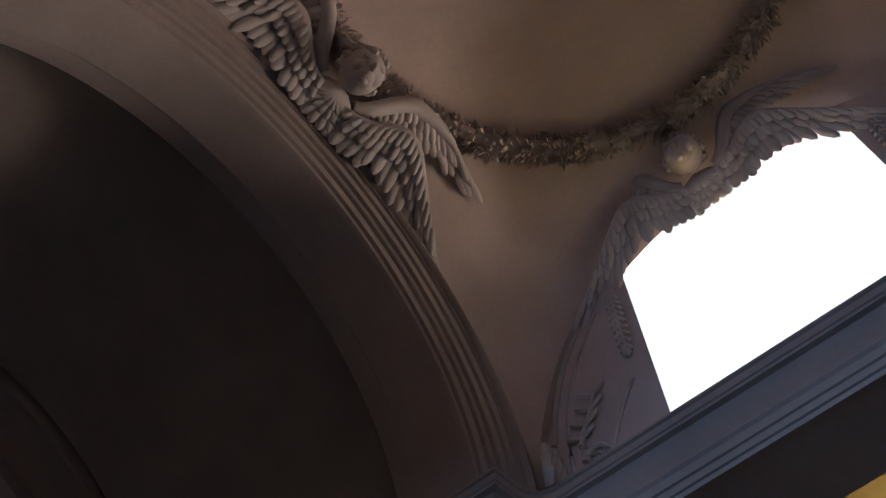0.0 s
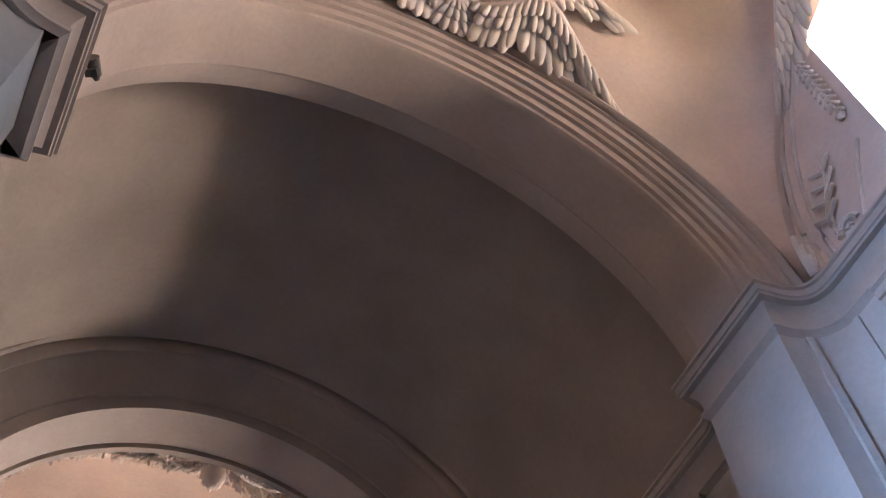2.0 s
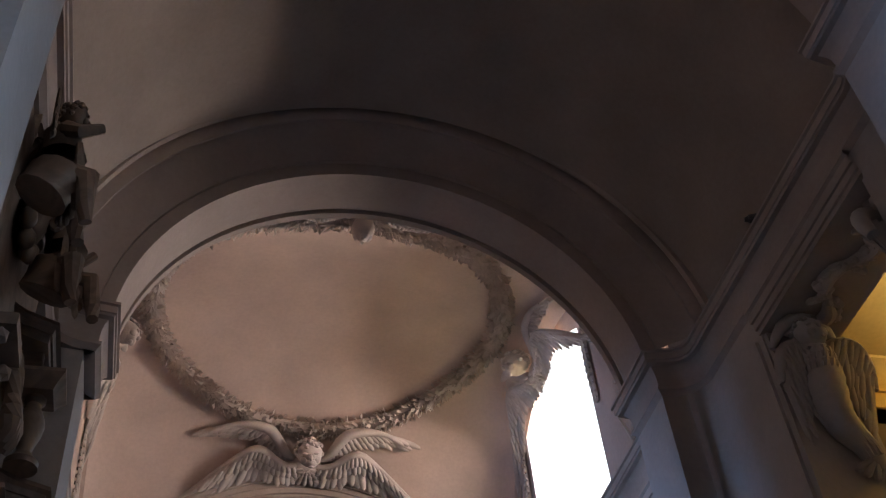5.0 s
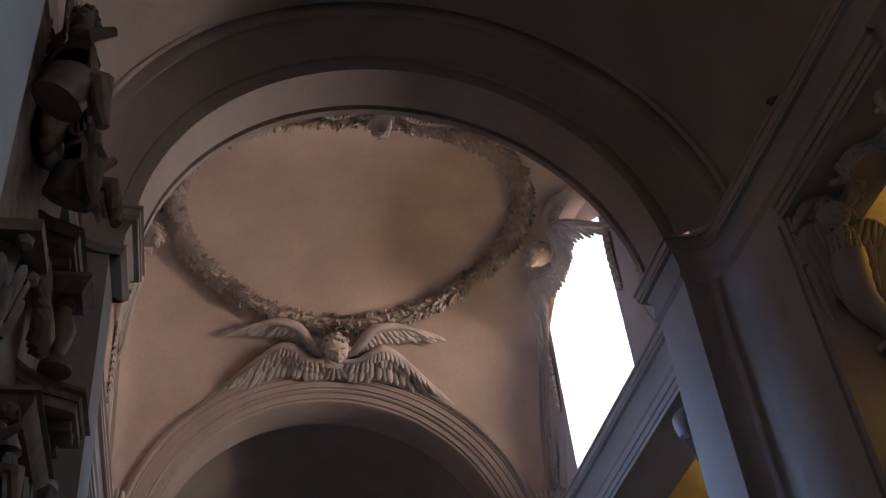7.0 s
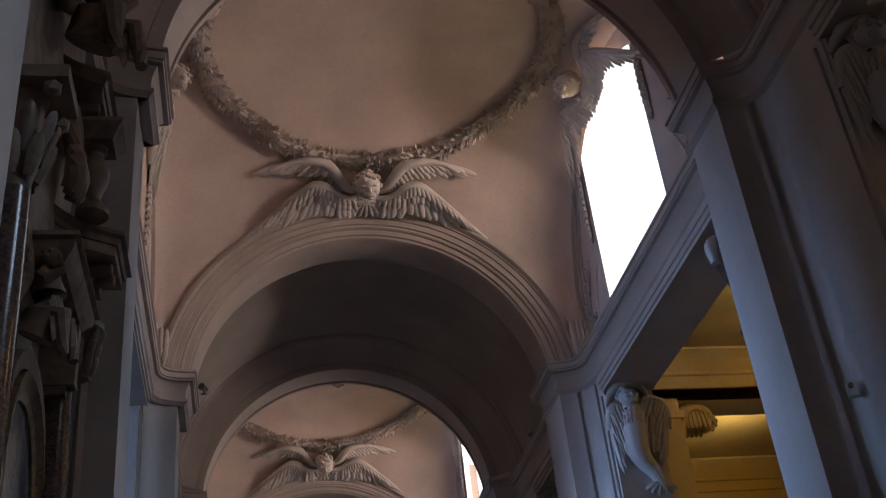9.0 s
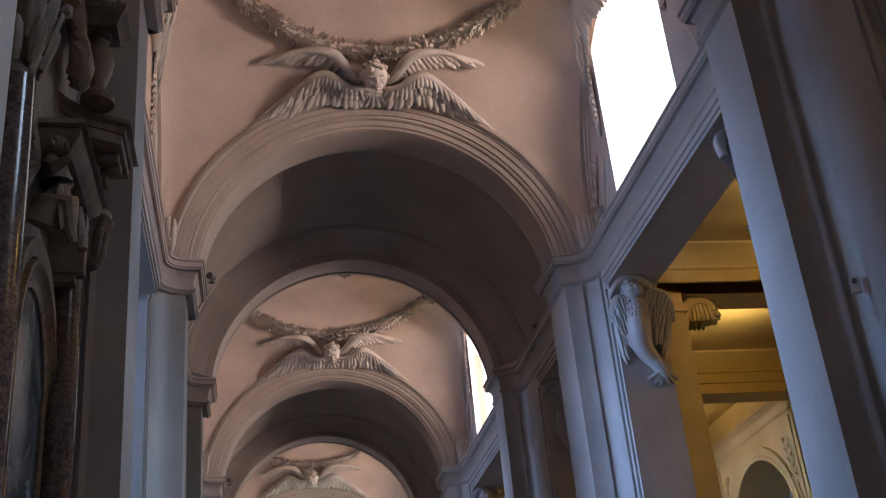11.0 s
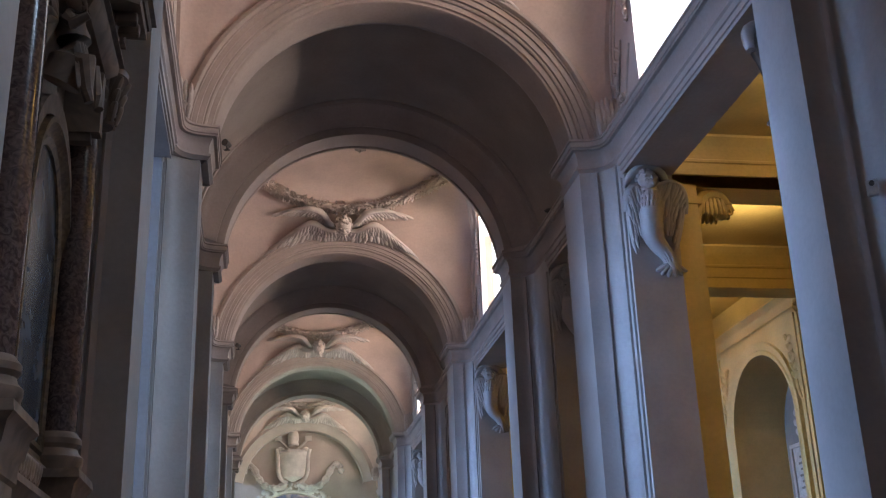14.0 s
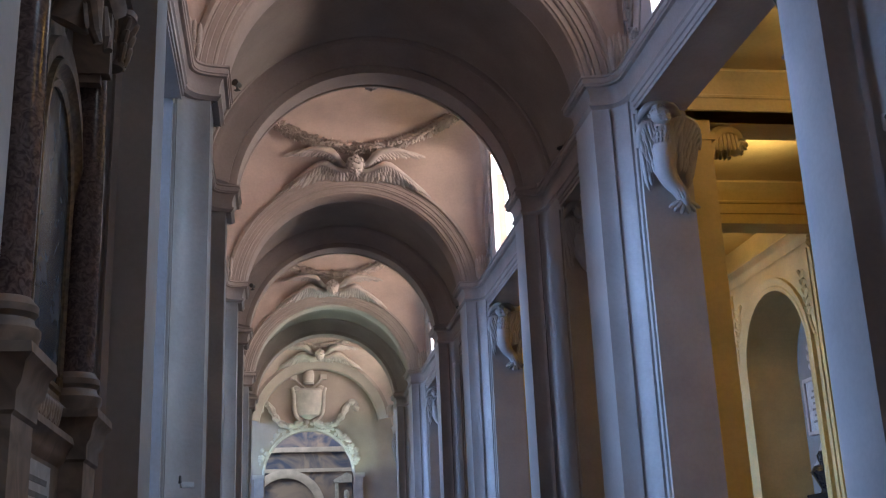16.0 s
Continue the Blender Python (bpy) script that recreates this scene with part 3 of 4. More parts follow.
# relief panels and curved frames beside the windows
def window_panel(bm):
    pts = bez((0, 3.35, 11.45), (0, 3.55, 12.9), (0, 3.0, 14.3), (0, 2.35, 15.0), 14)
    for off, w in ((0.0, 0.05), (0.22, 0.035)):
        tube(bm, [(XW + 0.10, p.y - off * 0.9, p.z - off * 0.3) for p in pts], [w] * len(pts), 6)
    tube(bm, [(XW + 0.10, p.y, p.z) for p in bez((0, 2.2, 12.7), (0, 2.45, 12.3), (0, 2.6, 11.9), (0, 2.75, 11.45), 8)], [0.035] * 9, 6)
    sc = [(XW + 0.08, 2.85 + 0.17 * (1 - i / 22) * math.cos(i * 0.5), 11.75 + 0.17 * (1 - i / 22) * math.sin(i * 0.5)) for i in range(20)]
    tube(bm, sc, [0.05 * (1 - i / 30) for i in range(20)], 6)
    st = bez((XW + 0.08, 2.98, 11.8), (XW + 0.05, 3.15, 12.2), (XW + 0.06, 2.7, 12.5), (XW + 0.09, 2.75, 13.0), 10)
    tube(bm, st, [0.05 - 0.003 * i for i in range(11)], 6)
    for i in (3, 5, 7, 9):
        for s in (-1, 1):
            feather(bm, st[i], st[i] + Vector((-0.02, s * 0.2, 0.14)), 0.08, 0.03, (-1, 0, 0))


for sx in (1, -1):
    for sy in (1, -1):
        bm = bmesh.new()
        window_panel(bm)
        m = Matrix.Diagonal((sx, 1, 1, 1))
        if sy < 0:
            m = Matrix.Translation((0, 2 * WIN_Y - 0.35, 0)) @ Matrix.Diagonal((sx, -1, 1, 1))
        bmesh.ops.transform(bm, matrix=m, verts=bm.verts)
        ob = stucco("scroll_panel", bm, "stucco scroll and curved border beside the window", "relief", "scroll panels beside the windows")
        repeat(ob, (1, 2, 3, 4))

# leaves where the arches rise from the cornice
bm = bmesh.new()
for i in range(5):
    for row in range(3):
        feather(bm, ((i - 2) * 0.075, 0.03 + 0.03 * row, 0.0), ((i - 2) * 0.10, 0.10 + 0.03 * row, 0.85 - 0.24 * row - 0.06 * abs(i - 2)), 0.13, 0.05)
leaf = stucco("acanthus_leaf", bm, "upright stucco acanthus leaf on the cornice", "ornament", "acanthus leaves at the arch feet")
for k in range(K):
    for sx in (1, -1):
        put(leaf, place(None, (sx * (XW - 0.09), Y0 - 0.42 + PER * k, ZC), 180))

# festoons under the barrel bays' lintels
bm = bmesh.new()
rnd = random.Random(31)
for j in range(4):
    ya, yb = JC + 0.1 + (JD - JC - 0.3) / 4 * j, JC + 0.1 + (JD - JC - 0.3) / 4 * (j + 1)
    pts = [(XB + 0.5 + 0.16 * math.sin(math.pi * i / 8) * (1 if j % 2 else -1), ya + (yb - ya) * i / 8, ZL - 0.03) for i in range(9)]
    tube(bm, pts, [0.06 + 0.05 * math.sin(math.pi * i / 8) for i in range(9)], 8)
    for i in range(26):
        p = Vector(pts[rnd.randrange(9)]) + Vector((rnd.uniform(-0.12, 0.12), rnd.uniform(-0.06, 0.06), -0.04))
        ball(bm, p, rnd.uniform(0.03, 0.07), 1)
    for sg in (-1, 1):
        feather(bm, (XB + 0.5, yb, ZL - 0.02), (XB + 0.5 + sg * 0.26, yb + 0.1, ZL - 0.06), 0.12, 0.05, (0, 0, -1))
festoon = stucco("festoon", bm, "grey stucco festoon under the lintel", "relief", "festoons under the lintels")
repeat(festoon, (-1, 1, 2, 3))

# ---- wall monument on the west wall of the near barrel bay ----
def veined(name, c1, c2, rough=0.25, scale=3.0):
    m = bpy.data.materials.new(name)
    m.use_nodes = True
    n, l = m.node_tree.nodes, m.node_tree.links
    b = n["Principled BSDF"]
    b.inputs["Roughness"].default_value = rough
    geo = n.new("ShaderNodeNewGeometry")
    no = n.new("ShaderNodeTexNoise")
    no.inputs["Scale"].default_value, no.inputs["Detail"].default_value, no.inputs["Distortion"].default_value = scale, 9, 1.6
    l.new(geo.outputs["Position"], no.inputs["Vector"])
    rp = n.new("ShaderNodeValToRGB")
    rp.color_ramp.elements[0].position, rp.color_ramp.elements[1].position = 0.38, 0.62
    rp.color_ramp.elements[0].color, rp.color_ramp.elements[1].color = (*c1, 1), (*c2, 1)
    l.new(no.outputs["Fac"], rp.inputs[0])
    l.new(rp.outputs[0], b.inputs["Base Color"])
    return m


M_COLUMN = veined("mottled_red_marble", (0.07, 0.042, 0.036), (0.16, 0.105, 0.09), 0.16, 18)
M_TOMB = veined("aged_travertine", (0.17, 0.118, 0.085), (0.29, 0.205, 0.15), 0.5, 2.5)
M_WOOD = veined("dark_gilt_wood", (0.10, 0.06, 0.03), (0.20, 0.13, 0.07), 0.35, 12)
M_PAINTING = veined("dark_painting", (0.05, 0.06, 0.07), (0.16, 0.17, 0.19), 0.22, 1.4)
M_TABLET = veined("white_marble", (0.42, 0.41, 0.40), (0.58, 0.56, 0.54), 0.3, 4)
M_BLACK = veined("black_marble", (0.012, 0.012, 0.013), (0.035, 0.033, 0.032), 0.2, 6)
M_INK = veined("faded_lettering", (0.16, 0.15, 0.14), (0.22, 0.2, 0.19), 0.6, 8)
M_METAL = veined("painted_metal", (0.07, 0.065, 0.06), (0.12, 0.11, 0.10), 0.4, 20)
M_WHITEBOX = veined("pale_plastic", (0.50, 0.50, 0.50), (0.58, 0.57, 0.56), 0.4, 10)

WL = -XB - 0.2
LEDGE = [(0.0, 0.0), (0.10, 0.0), (0.11, -0.05), (0.08, -0.07), (0.05, -0.14), (0.03, -0.17), (0.0, -0.2)]


def around(bm, xf, y0, y1, z, prof, x0=WL):
    sweep(bm, [(x0, y1), (xf, y1), (xf, y0), (x0, y0)], [(o, z + h) for o, h in prof], cap=False)
    f = prof[0]
    box(bm, x0, xf, y0, y1, z + prof[-1][1], z + f[1] - 0.002)


TC = 6.85
TOMB_FIT = Matrix.Translation((-0.22, 7.64 - 6.85 * 0.9, -0.192)) @ Matrix.Diagonal((1, 0.9, 1.12, 1))
tomb = thing("wall_monument", "baroque wall monument with columns and a dark arched picture", "monument")
bm = bmesh.new()
box(bm, WL, -3.98, TC - 1.95, TC + 1.95, 0, 2.62)
around(bm, -3.98, TC - 1.95, TC + 1.95, 2.66, LEDGE)
box(bm, WL, -4.08, TC - 1.9, TC + 1.9, 2.6, 6.8)
part("backing", bm, M_TOMB, tomb)
for sy in (-1, 1):
    bm = bmesh.new()
    yc = TC + sy * 1.36
    box(bm, WL, -3.80, yc - 0.32, yc + 0.32, 0.0, 2.5)
    around(bm, -3.80, yc - 0.32, yc + 0.32, 2.86, [(0.0, 0.0), (0.1, 0.0), (0.11, -0.06), (0.07, -0.1), (0.05, -0.2), (0.02, -0.24), (0.02, -0.34), (0.0, -0.36)])
    around(bm, -3.80, yc - 0.32, yc + 0.32, 0.3, [(0.0, 0.0), (0.04, -0.02), (0.08, -0.1), (0.08, -0.28)])
    part("pedestal", bm, M_TOMB, tomb)
    bm = bmesh.new()
    lathe(bm, [(0.21, 0.0), (0.21, 0.06), (0.22, 0.08), (0.22, 0.12), (0.185, 0.15), (0.175, 0.18), (0.20, 0.21), (0.20, 0.25), (0.17, 0.28), (0.155, 0.3)], 28, (-3.95, yc, 2.86))
    part("column_base", bm, M_TOMB, tomb)
    bm = bmesh.new()
    top = 5.86 if sy < 0 else 5.62
    lathe(bm, [(0.150, 3.14), (0.152, 4.0), (0.146, 5.0), (0.130, top)], 32, (-3.95, yc, 0))
    part("column", bm, M_COLUMN, tomb, "polished mottled marble shaft")
    if sy > 0:
        continue
    bm = bmesh.new()
    lathe(bm, [(0.112, 5.86), (0.125, 5.9), (0.112, 5.93), (0.12, 6.3), (0.18, 6.62)], 20, (-3.95, yc, 0))
    leaves = []
    for row, (zb, ln, rr) in enumerate(((5.93, 0.30, 0.15), (6.1, 0.36, 0.16))):
        for i in range(8):
            lf = bmesh.new()
            leaves.append(lf)
            a = 6.2832 * (i + 0.5 * row) / 8
            d = Vector((math.cos(a), math.sin(a), 0))
            feather(lf, Vector((-3.95, yc, zb)) + d * rr, Vector((-3.95, yc, zb + ln)) + d * (rr + 0.11), 0.12, 0.035, d)
    for i in range(4):
        a = 6.2832 * (i + 0.5) / 4
        d = Vector((math.cos(a), math.sin(a), 0))
        c = Vector((-3.95, yc, 6.56)) + d * 0.34
        ball(bm, c, 0.075, 1)
    box(bm, -4.16, -3.6, yc - 0.28, yc + 0.28, 6.64, 6.74)
    cap = part("capital", bm, M_TOMB, tomb, "carved leafy capital")
    for lf in leaves:
        part("leaf", lf, M_TOMB, cap)
# two concave cornices, one over the other, with modillions, a baluster between them and a stone hood
def world_part(name, bm, mat, label=""):
    bmesh.ops.transform(bm, matrix=TOMB_FIT.inverted(), verts=bm.verts)
    return part(name, bm, mat, tomb, label)


XK = WL - 0.24
ENT = [(0.0, 0.0), (0.20, 0.0), (0.21, -0.05), (0.17, -0.075), (0.15, -0.13), (0.13, -0.13), (0.13, -0.24), (0.11, -0.25), (-0.06, -0.26), (-0.09, -0.34), (-0.09, -0.44), (-0.12, -0.46), (-0.12, -0.66), (-0.10, -0.67), (-0.10, -0.72), (-0.16, -0.74)]
for z, xf, yc, half, foot, deep in ((7.48, -3.86, 7.8, 1.36, 0.42, 0.62), (9.02, -4.02, 7.42, 1.24, 0.40, 0.56)):
    bm = bmesh.new()
    bow = [(xf - deep * (1 - ((y - yc) / (half - foot)) ** 2) ** 0.75 - 0.02, y) for y in [yc + (half - foot) * (1 - i / 8) for i in range(17)]]
    path = [(XK, yc + half), (xf, yc + half), (xf, yc + half - foot)] + bow[1:11] + [(XK, bow[11][1])]
    sweep(bm, path, [(o, z + h) for o, h in ENT], cap=False)
    top = [bm.verts.new((x, y, z - 0.003)) for x, y in path]
    bm.faces.new(top)
    low = [bm.verts.new((x - 0.1, y, z - 0.70)) for x, y in path]
    bm.faces.new(low[::-1])
    world_part("cornice", bm, M_TOMB)
    for i in range(8):
        y = yc + half - 0.06 - (i + 0.5) * (2 * half - 0.12) / 13
        u = (y - yc) / (half - foot)
        x = xf - deep * (1 - min(1.0, abs(u)) ** 2) ** 0.75
        bm = bmesh.new()
        box(bm, x - 0.10, x + 0.10, y - 0.045, y + 0.045, z - 0.37, z - 0.262)
        bmesh.ops.bevel(bm, geom=bm.edges[:], offset=0.012, segments=1, affect="EDGES")
        world_part("modillion", bm, M_TOMB)
    for i in range(3):
        bm = bmesh.new()
        x = xf - 0.1 - 0.22 * i
        box(bm, x - 0.05, x + 0.05, yc + half - 0.10, yc + half + 0.10, z - 0.37, z - 0.262)
        world_part("modillion", bm, M_TOMB)
bm = bmesh.new()
box(bm, XK, -4.22, 6.3, 9.0, 6.5, 10.2)
world_part("attic", bm, M_TOMB)
for yb, xb in ((8.36, -3.92),):
    bm = bmesh.new()
    lathe(bm, [(0.15, 0), (0.15, 0.06), (0.11, 0.09), (0.10, 0.12), (0.07, 0.16), (0.065, 0.20), (0.12, 0.36), (0.135, 0.46), (0.12, 0.54), (0.07, 0.66), (0.065, 0.70), (0.10, 0.73), (0.10, 0.77)], 22, (xb, yb, 7.482))
    world_part("baluster", bm, M_TOMB)
    bm = bmesh.new()
    around(bm, xb + 0.16, yb - 0.17, yb + 0.17, 8.44, [(0.0, 0.0), (0.09, 0.0), (0.09, -0.04), (0.05, -0.09), (0.02, -0.14), (0.0, -0.19)], XK)
    world_part("cap_block", bm, M_TOMB)
    # scrolled drapery beside the baluster
    bm = bmesh.new()
    for j in range(3):
        tube(bm, bez((xb - 0.16, yb - 0.2 - 0.1 * j, 7.5), (xb + 0.02, yb - 0.34 - 0.1 * j, 7.7), (xb - 0.22, yb - 0.4 - 0.06 * j, 8.0), (xb - 0.14, yb - 0.24 - 0.1 * j, 8.4), 8), [0.07, 0.09, 0.10, 0.09, 0.07, 0.07, 0.08, 0.07, 0.03], 8)
    world_part("drapery", bm, M_TOMB)
bm = bmesh.new()
around(bm, -3.98, 7.55, 8.72, 6.72, [(0.0, 0.0), (0.12, 0.0), (0.13, -0.05), (0.09, -0.07), (0.08, -0.14), (0.03, -0.20), (0.0, -0.24)], XK)
for ya in (8.58,):
    box(bm, XK, -3.985, ya, ya + 0.14, 5.9, 6.5)
    box(bm, XK, -4.06, ya + 0.02, ya + 0.12, 5.82, 5.9)
world_part("hood", bm, M_TOMB)
bm = bmesh.new()
lathe(bm, [(0.11, 6.2), (0.13, 6.24), (0.11, 6.28), (0.13, 6.5), (0.2, 6.66), (0.22, 6.68), (0.22, 6.74)], 20, (-4.06, 9.1, 0))
cap = world_part("corner_capital", bm, M_TOMB, "small carved leafy capital")
for row in range(3):
    for i in range(5):
        bm = bmesh.new()
        d = Vector((math.cos(i * 0.7 - 1.4), math.sin(i * 0.7 - 1.4), 0))
        p = Vector((-4.06, 9.1, 6.22 + 0.12 * row)) + d * 0.12
        feather(bm, p, p + d * (0.05 + 0.03 * row) + Vector((0, 0, 0.2)), 0.09, 0.03, d)
        bmesh.ops.transform(bm, matrix=TOMB_FIT.inverted(), verts=bm.verts)
        part("leaf", bm, M_TOMB, cap)
# arched picture and its frame
bm = bmesh.new()
arch_pts = [(-0.72, 3.06), (-0.72, 4.34)] + [(0.72 * math.cos(a), 4.34 + 0.72 * math.sin(a)) for a in [math.pi * (1 - i / 16) for i in range(1, 16)]] + [(0.72, 4.34), (0.72, 3.06)]
v = [bm.verts.new((-4.05, TC + 0.42 + y, z)) for y, z in arch_pts]
bm.faces.new(v)
w = [bm.verts.new((-4.085, TC + 0.42 + y, z)) for y, z in arch_pts]
bm.faces.new(w[::-1])
part("picture", bm, M_PAINTING, tomb, "dark glazed painting", smooth=False)
bm = bmesh.new()
rings = []
prof = [(-0.02, 0.0), (-0.02, 0.05), (0.03, 0.07), (0.05, 0.05), (0.09, 0.06), (0.14, 0.12), (0.18, 0.12), (0.18, 0.0)]
outl = arch_pts + [(0.72, 3.02), (-0.72, 3.02)]
m = len(outl)
for i, (y, z) in enumerate(outl):
    d1 = (Vector(outl[i]) - Vector(outl[i - 1])).normalized()
    d2 = (Vector(outl[(i + 1) % m]) - Vector(outl[i])).normalized()
    nn = Vector((-d1.y, d1.x)) + Vector((-d2.y, d2.x))
    nn = nn / max(0.5, nn.dot(Vector((-d1.y, d1.x)))) if nn.length > 0.01 else Vector((-d1.y, d1.x))
    rings.append([bm.verts.new((-4.08 + h, TC + 0.42 + y + nn.x * o, z + nn.y * o)) for o, h in prof])
for i in range(m):
    q, w = rings[i], rings[(i + 1) % m]
    for j in range(len(prof) - 1):
        bm.faces.new((q[j], w[j], w[j + 1], q[j + 1]))
part("picture_frame", bm, M_WOOD, tomb, "moulded dark wooden frame")
bm = bmesh.new()
for sy in (-1, 1):
    box(bm, -4.1, -3.99, TC + 0.42 + sy * 0.98 - 0.06, TC + 0.42 + sy * 0.98 + 0.06, 2.9, 4.42)
arch(bm, [(0.92, 0), (0.92, 0.1), (1.06, 0.12), (1.06, 0)], 0, math.pi, 24, 0, 0)
bm.verts.ensure_lookup_table()
for q in bm.verts:
    if abs(q.co.z) <= 1.07 and abs(q.co.x) <= 1.07 and q.co.y >= -0.001 and q.co.y < 0.2:
        x, y, z = q.co
        q.co = (-4.1 + y, TC + 0.42 + x, 4.34 + z)
part("arched_surround", bm, M_TOMB, tomb)
# inscription with unreadable lines
bm = bmesh.new()
box(bm, -3.985, -3.955, TC - 0.75, TC + 0.55, 1.75, 2.42)
tablet = part("tablet", bm, M_TABLET, tomb, "white marble inscription tablet")
for i in range(6):
    bm = bmesh.new()
    box(bm, -3.956, -3.951, TC - 0.66 + 0.02 * (i % 3), TC + 0.46 - 0.05 * (i % 2), 1.84 + 0.09 * i, 1.875 + 0.09 * i)
    part("inscription_line", bm, M_INK, tablet, smooth=False)
bm = bmesh.new()
rnd = random.Random(8)
for i in range(16):
    y = TC - 0.8 + 0.1 * i
    ball(bm, (-3.97, y, 2.74 + 0.03 * (i % 2)), 0.05, 1, (0.6, 1, 1.2))
    feather(bm, (-3.97, y, 2.68), (-3.95, y + 0.09, 2.86), 0.07, 0.02, (1, 0, 0))
part("carved_frieze", bm, M_TOMB, tomb)

# figures on the monument are plain shapes
def figure(name, seed, m, size, label):
    rnd = random.Random(seed)
    bm = bmesh.new()
    tube(bm, [(0, 0, 0), (0.04, 0.1, 0.25), (-0.02, 0.12, 0.55), (0.03, 0.06, 0.8), (0.02, 0.06, 0.92)], [0.26, 0.27, 0.22, 0.19, 0.07], 12)
    tube(bm, [(0.1, 0.1, 0.25), (0.2, 0.34, 0.2), (0.22, 0.36, -0.15), (0.2, 0.4, -0.3)], [0.13, 0.12, 0.08, 0.06], 8)
    tube(bm, [(-0.1, 0.1, 0.22), (-0.2, 0.36, 0.24), (-0.24, 0.42, -0.05), (-0.2, 0.46, -0.22)], [0.13, 0.12, 0.08, 0.06], 8)
    tube(bm, [(0.17, 0.06, 0.76), (0.36, 0.15, 0.6), (0.4, 0.34, 0.7)], [0.09, 0.07, 0.05], 8)
    tube(bm, [(-0.17, 0.06, 0.76), (-0.38, 0.1, 0.66), (-0.5, 0.2, 0.86)], [0.09, 0.07, 0.05], 8)
    head(bm, (0.02, 0.12, 1.08), 0.15, rnd, 0.2)
    for i in range(16):
        a = rnd.uniform(-1.2, 1.2)
        p = Vector((math.sin(a) * 0.24, 0.12 + 0.1 * math.cos(a), rnd.uniform(0.1, 0.5)))
        feather(bm, p + Vector((0, 0, 0.15)), p + Vector((rnd.uniform(-0.12, 0.12), 0.08, -0.3)), 0.09, 0.05)
    for sx in (-1, 1):
        for i in range(6):
            feather(bm, (sx * 0.12, -0.08, 0.75), (sx * (0.3 + 0.07 * i), -0.14, 1.15 - 0.2 * i), 0.12, 0.03)
    bmesh.ops.transform(bm, matrix=m @ Matrix.Diagonal((size, size, size, 1)), verts=bm.verts)
    return tagged(part(name, bm, M_TOMB), label, "statue", "figures on the wall monument")


statues = [figure("statue", 21, place(None, (-3.75, TC + 0.15, 8.24), 250), 0.95, "seated stone angel on the upper cornice"),
           figure("statue", 22, place(None, (-3.75, TC - 1.25, 8.24), 290), 0.95, "seated stone angel on the upper cornice"),
           figure("statue", 23, place(None, (-3.92, TC - 0.1, 5.35), 270), 0.62, "small stone putto above the picture")]
bm = bmesh.new()
ball(bm, (-3.95, TC, 9.75), 0.42, 3, (0.4, 0.85, 1.25))
for i in range(14):
    a = 6.2832 * i / 14
    ball(bm, (-3.93, TC + 0.42 * math.cos(a), 9.75 + 0.56 * math.sin(a)), 0.11, 2, (0.8, 1, 1))
tube(bm, [(-3.9, TC - 0.3, 10.25), (-3.85, TC, 10.42), (-3.9, TC + 0.3, 10.25)], [0.07, 0.1, 0.07])
lathe(bm, [(0.16, 10.4), (0.2, 10.5), (0.08, 10.62), (0.16, 10.74), (0.05, 10.95)], 14, (-3.95, TC, 0))
box(bm, WL, -4.0, TC - 0.55, TC - 0.0, 8.95, 10.4)
bmesh.ops.translate(bm, vec=(0, -0.3, -0.75), verts=bm.verts)
part("cartouche", bm, M_TOMB, tomb)
tomb.matrix_basis = TOMB_FIT
for ob in statues:
    ob.matrix_basis = TOMB_FIT

# ---- outer aisle ----
OX = 12.6
bm = bmesh.new()
box(bm, XO, OX + 4, -20, 100, 11.95, 12.0)
structure("ceiling_outer", bm, M_YELLOW, "yellow plastered ceiling of the outer aisle", "ceiling")
BEAM = [(0.0, 0.0), (0.16, 0.0), (0.17, -0.06), (0.10, -0.12), (0.05, -0.2), (0.02, -0.24), (0.02, -0.52), (0.06, -0.55), (0.06, -0.6), (0.03, -0.62), (0.03, -0.88), (0.0, -0.9), (0.0, -1.16)]
bm = bmesh.new()
for yb in (Y0 + 0.55, Y3 - 0.5):
    box(bm, XO, OX, yb - 0.42, yb + 0.42, 10.44, 11.598)
    sweep(bm, [(OX, yb - 0.42), (XO, yb - 0.42)], [(o, 11.6 + h) for o, h in BEAM], cap=False)
    sweep(bm, [(XO, yb + 0.42), (OX, yb + 0.42)], [(o, 11.6 + h) for o, h in BEAM], cap=False)
beams = structure("beam_outer", bm, M_YELLOW, "yellow moulded cross beams of the outer aisle", "beam")
repeat(beams, (-1, 1, 2, 3, 4))
bm = bmesh.new()
for yb in (Y0 + 0.55, Y3 - 0.5):
    box(bm, XO - 0.003, XO + 0.85, yb - 0.55, yb + 0.55, 0, 10.44)
    box(bm, XO - 0.003, XO + 0.92, yb - 0.6, yb + 0.6, 10.0, 10.16)
pil = structure("pier_outer", bm, M_YELLOW, "yellow plastered pilaster of the outer aisle", "pier")
repeat(pil, (-1, 1, 2, 3, 4))


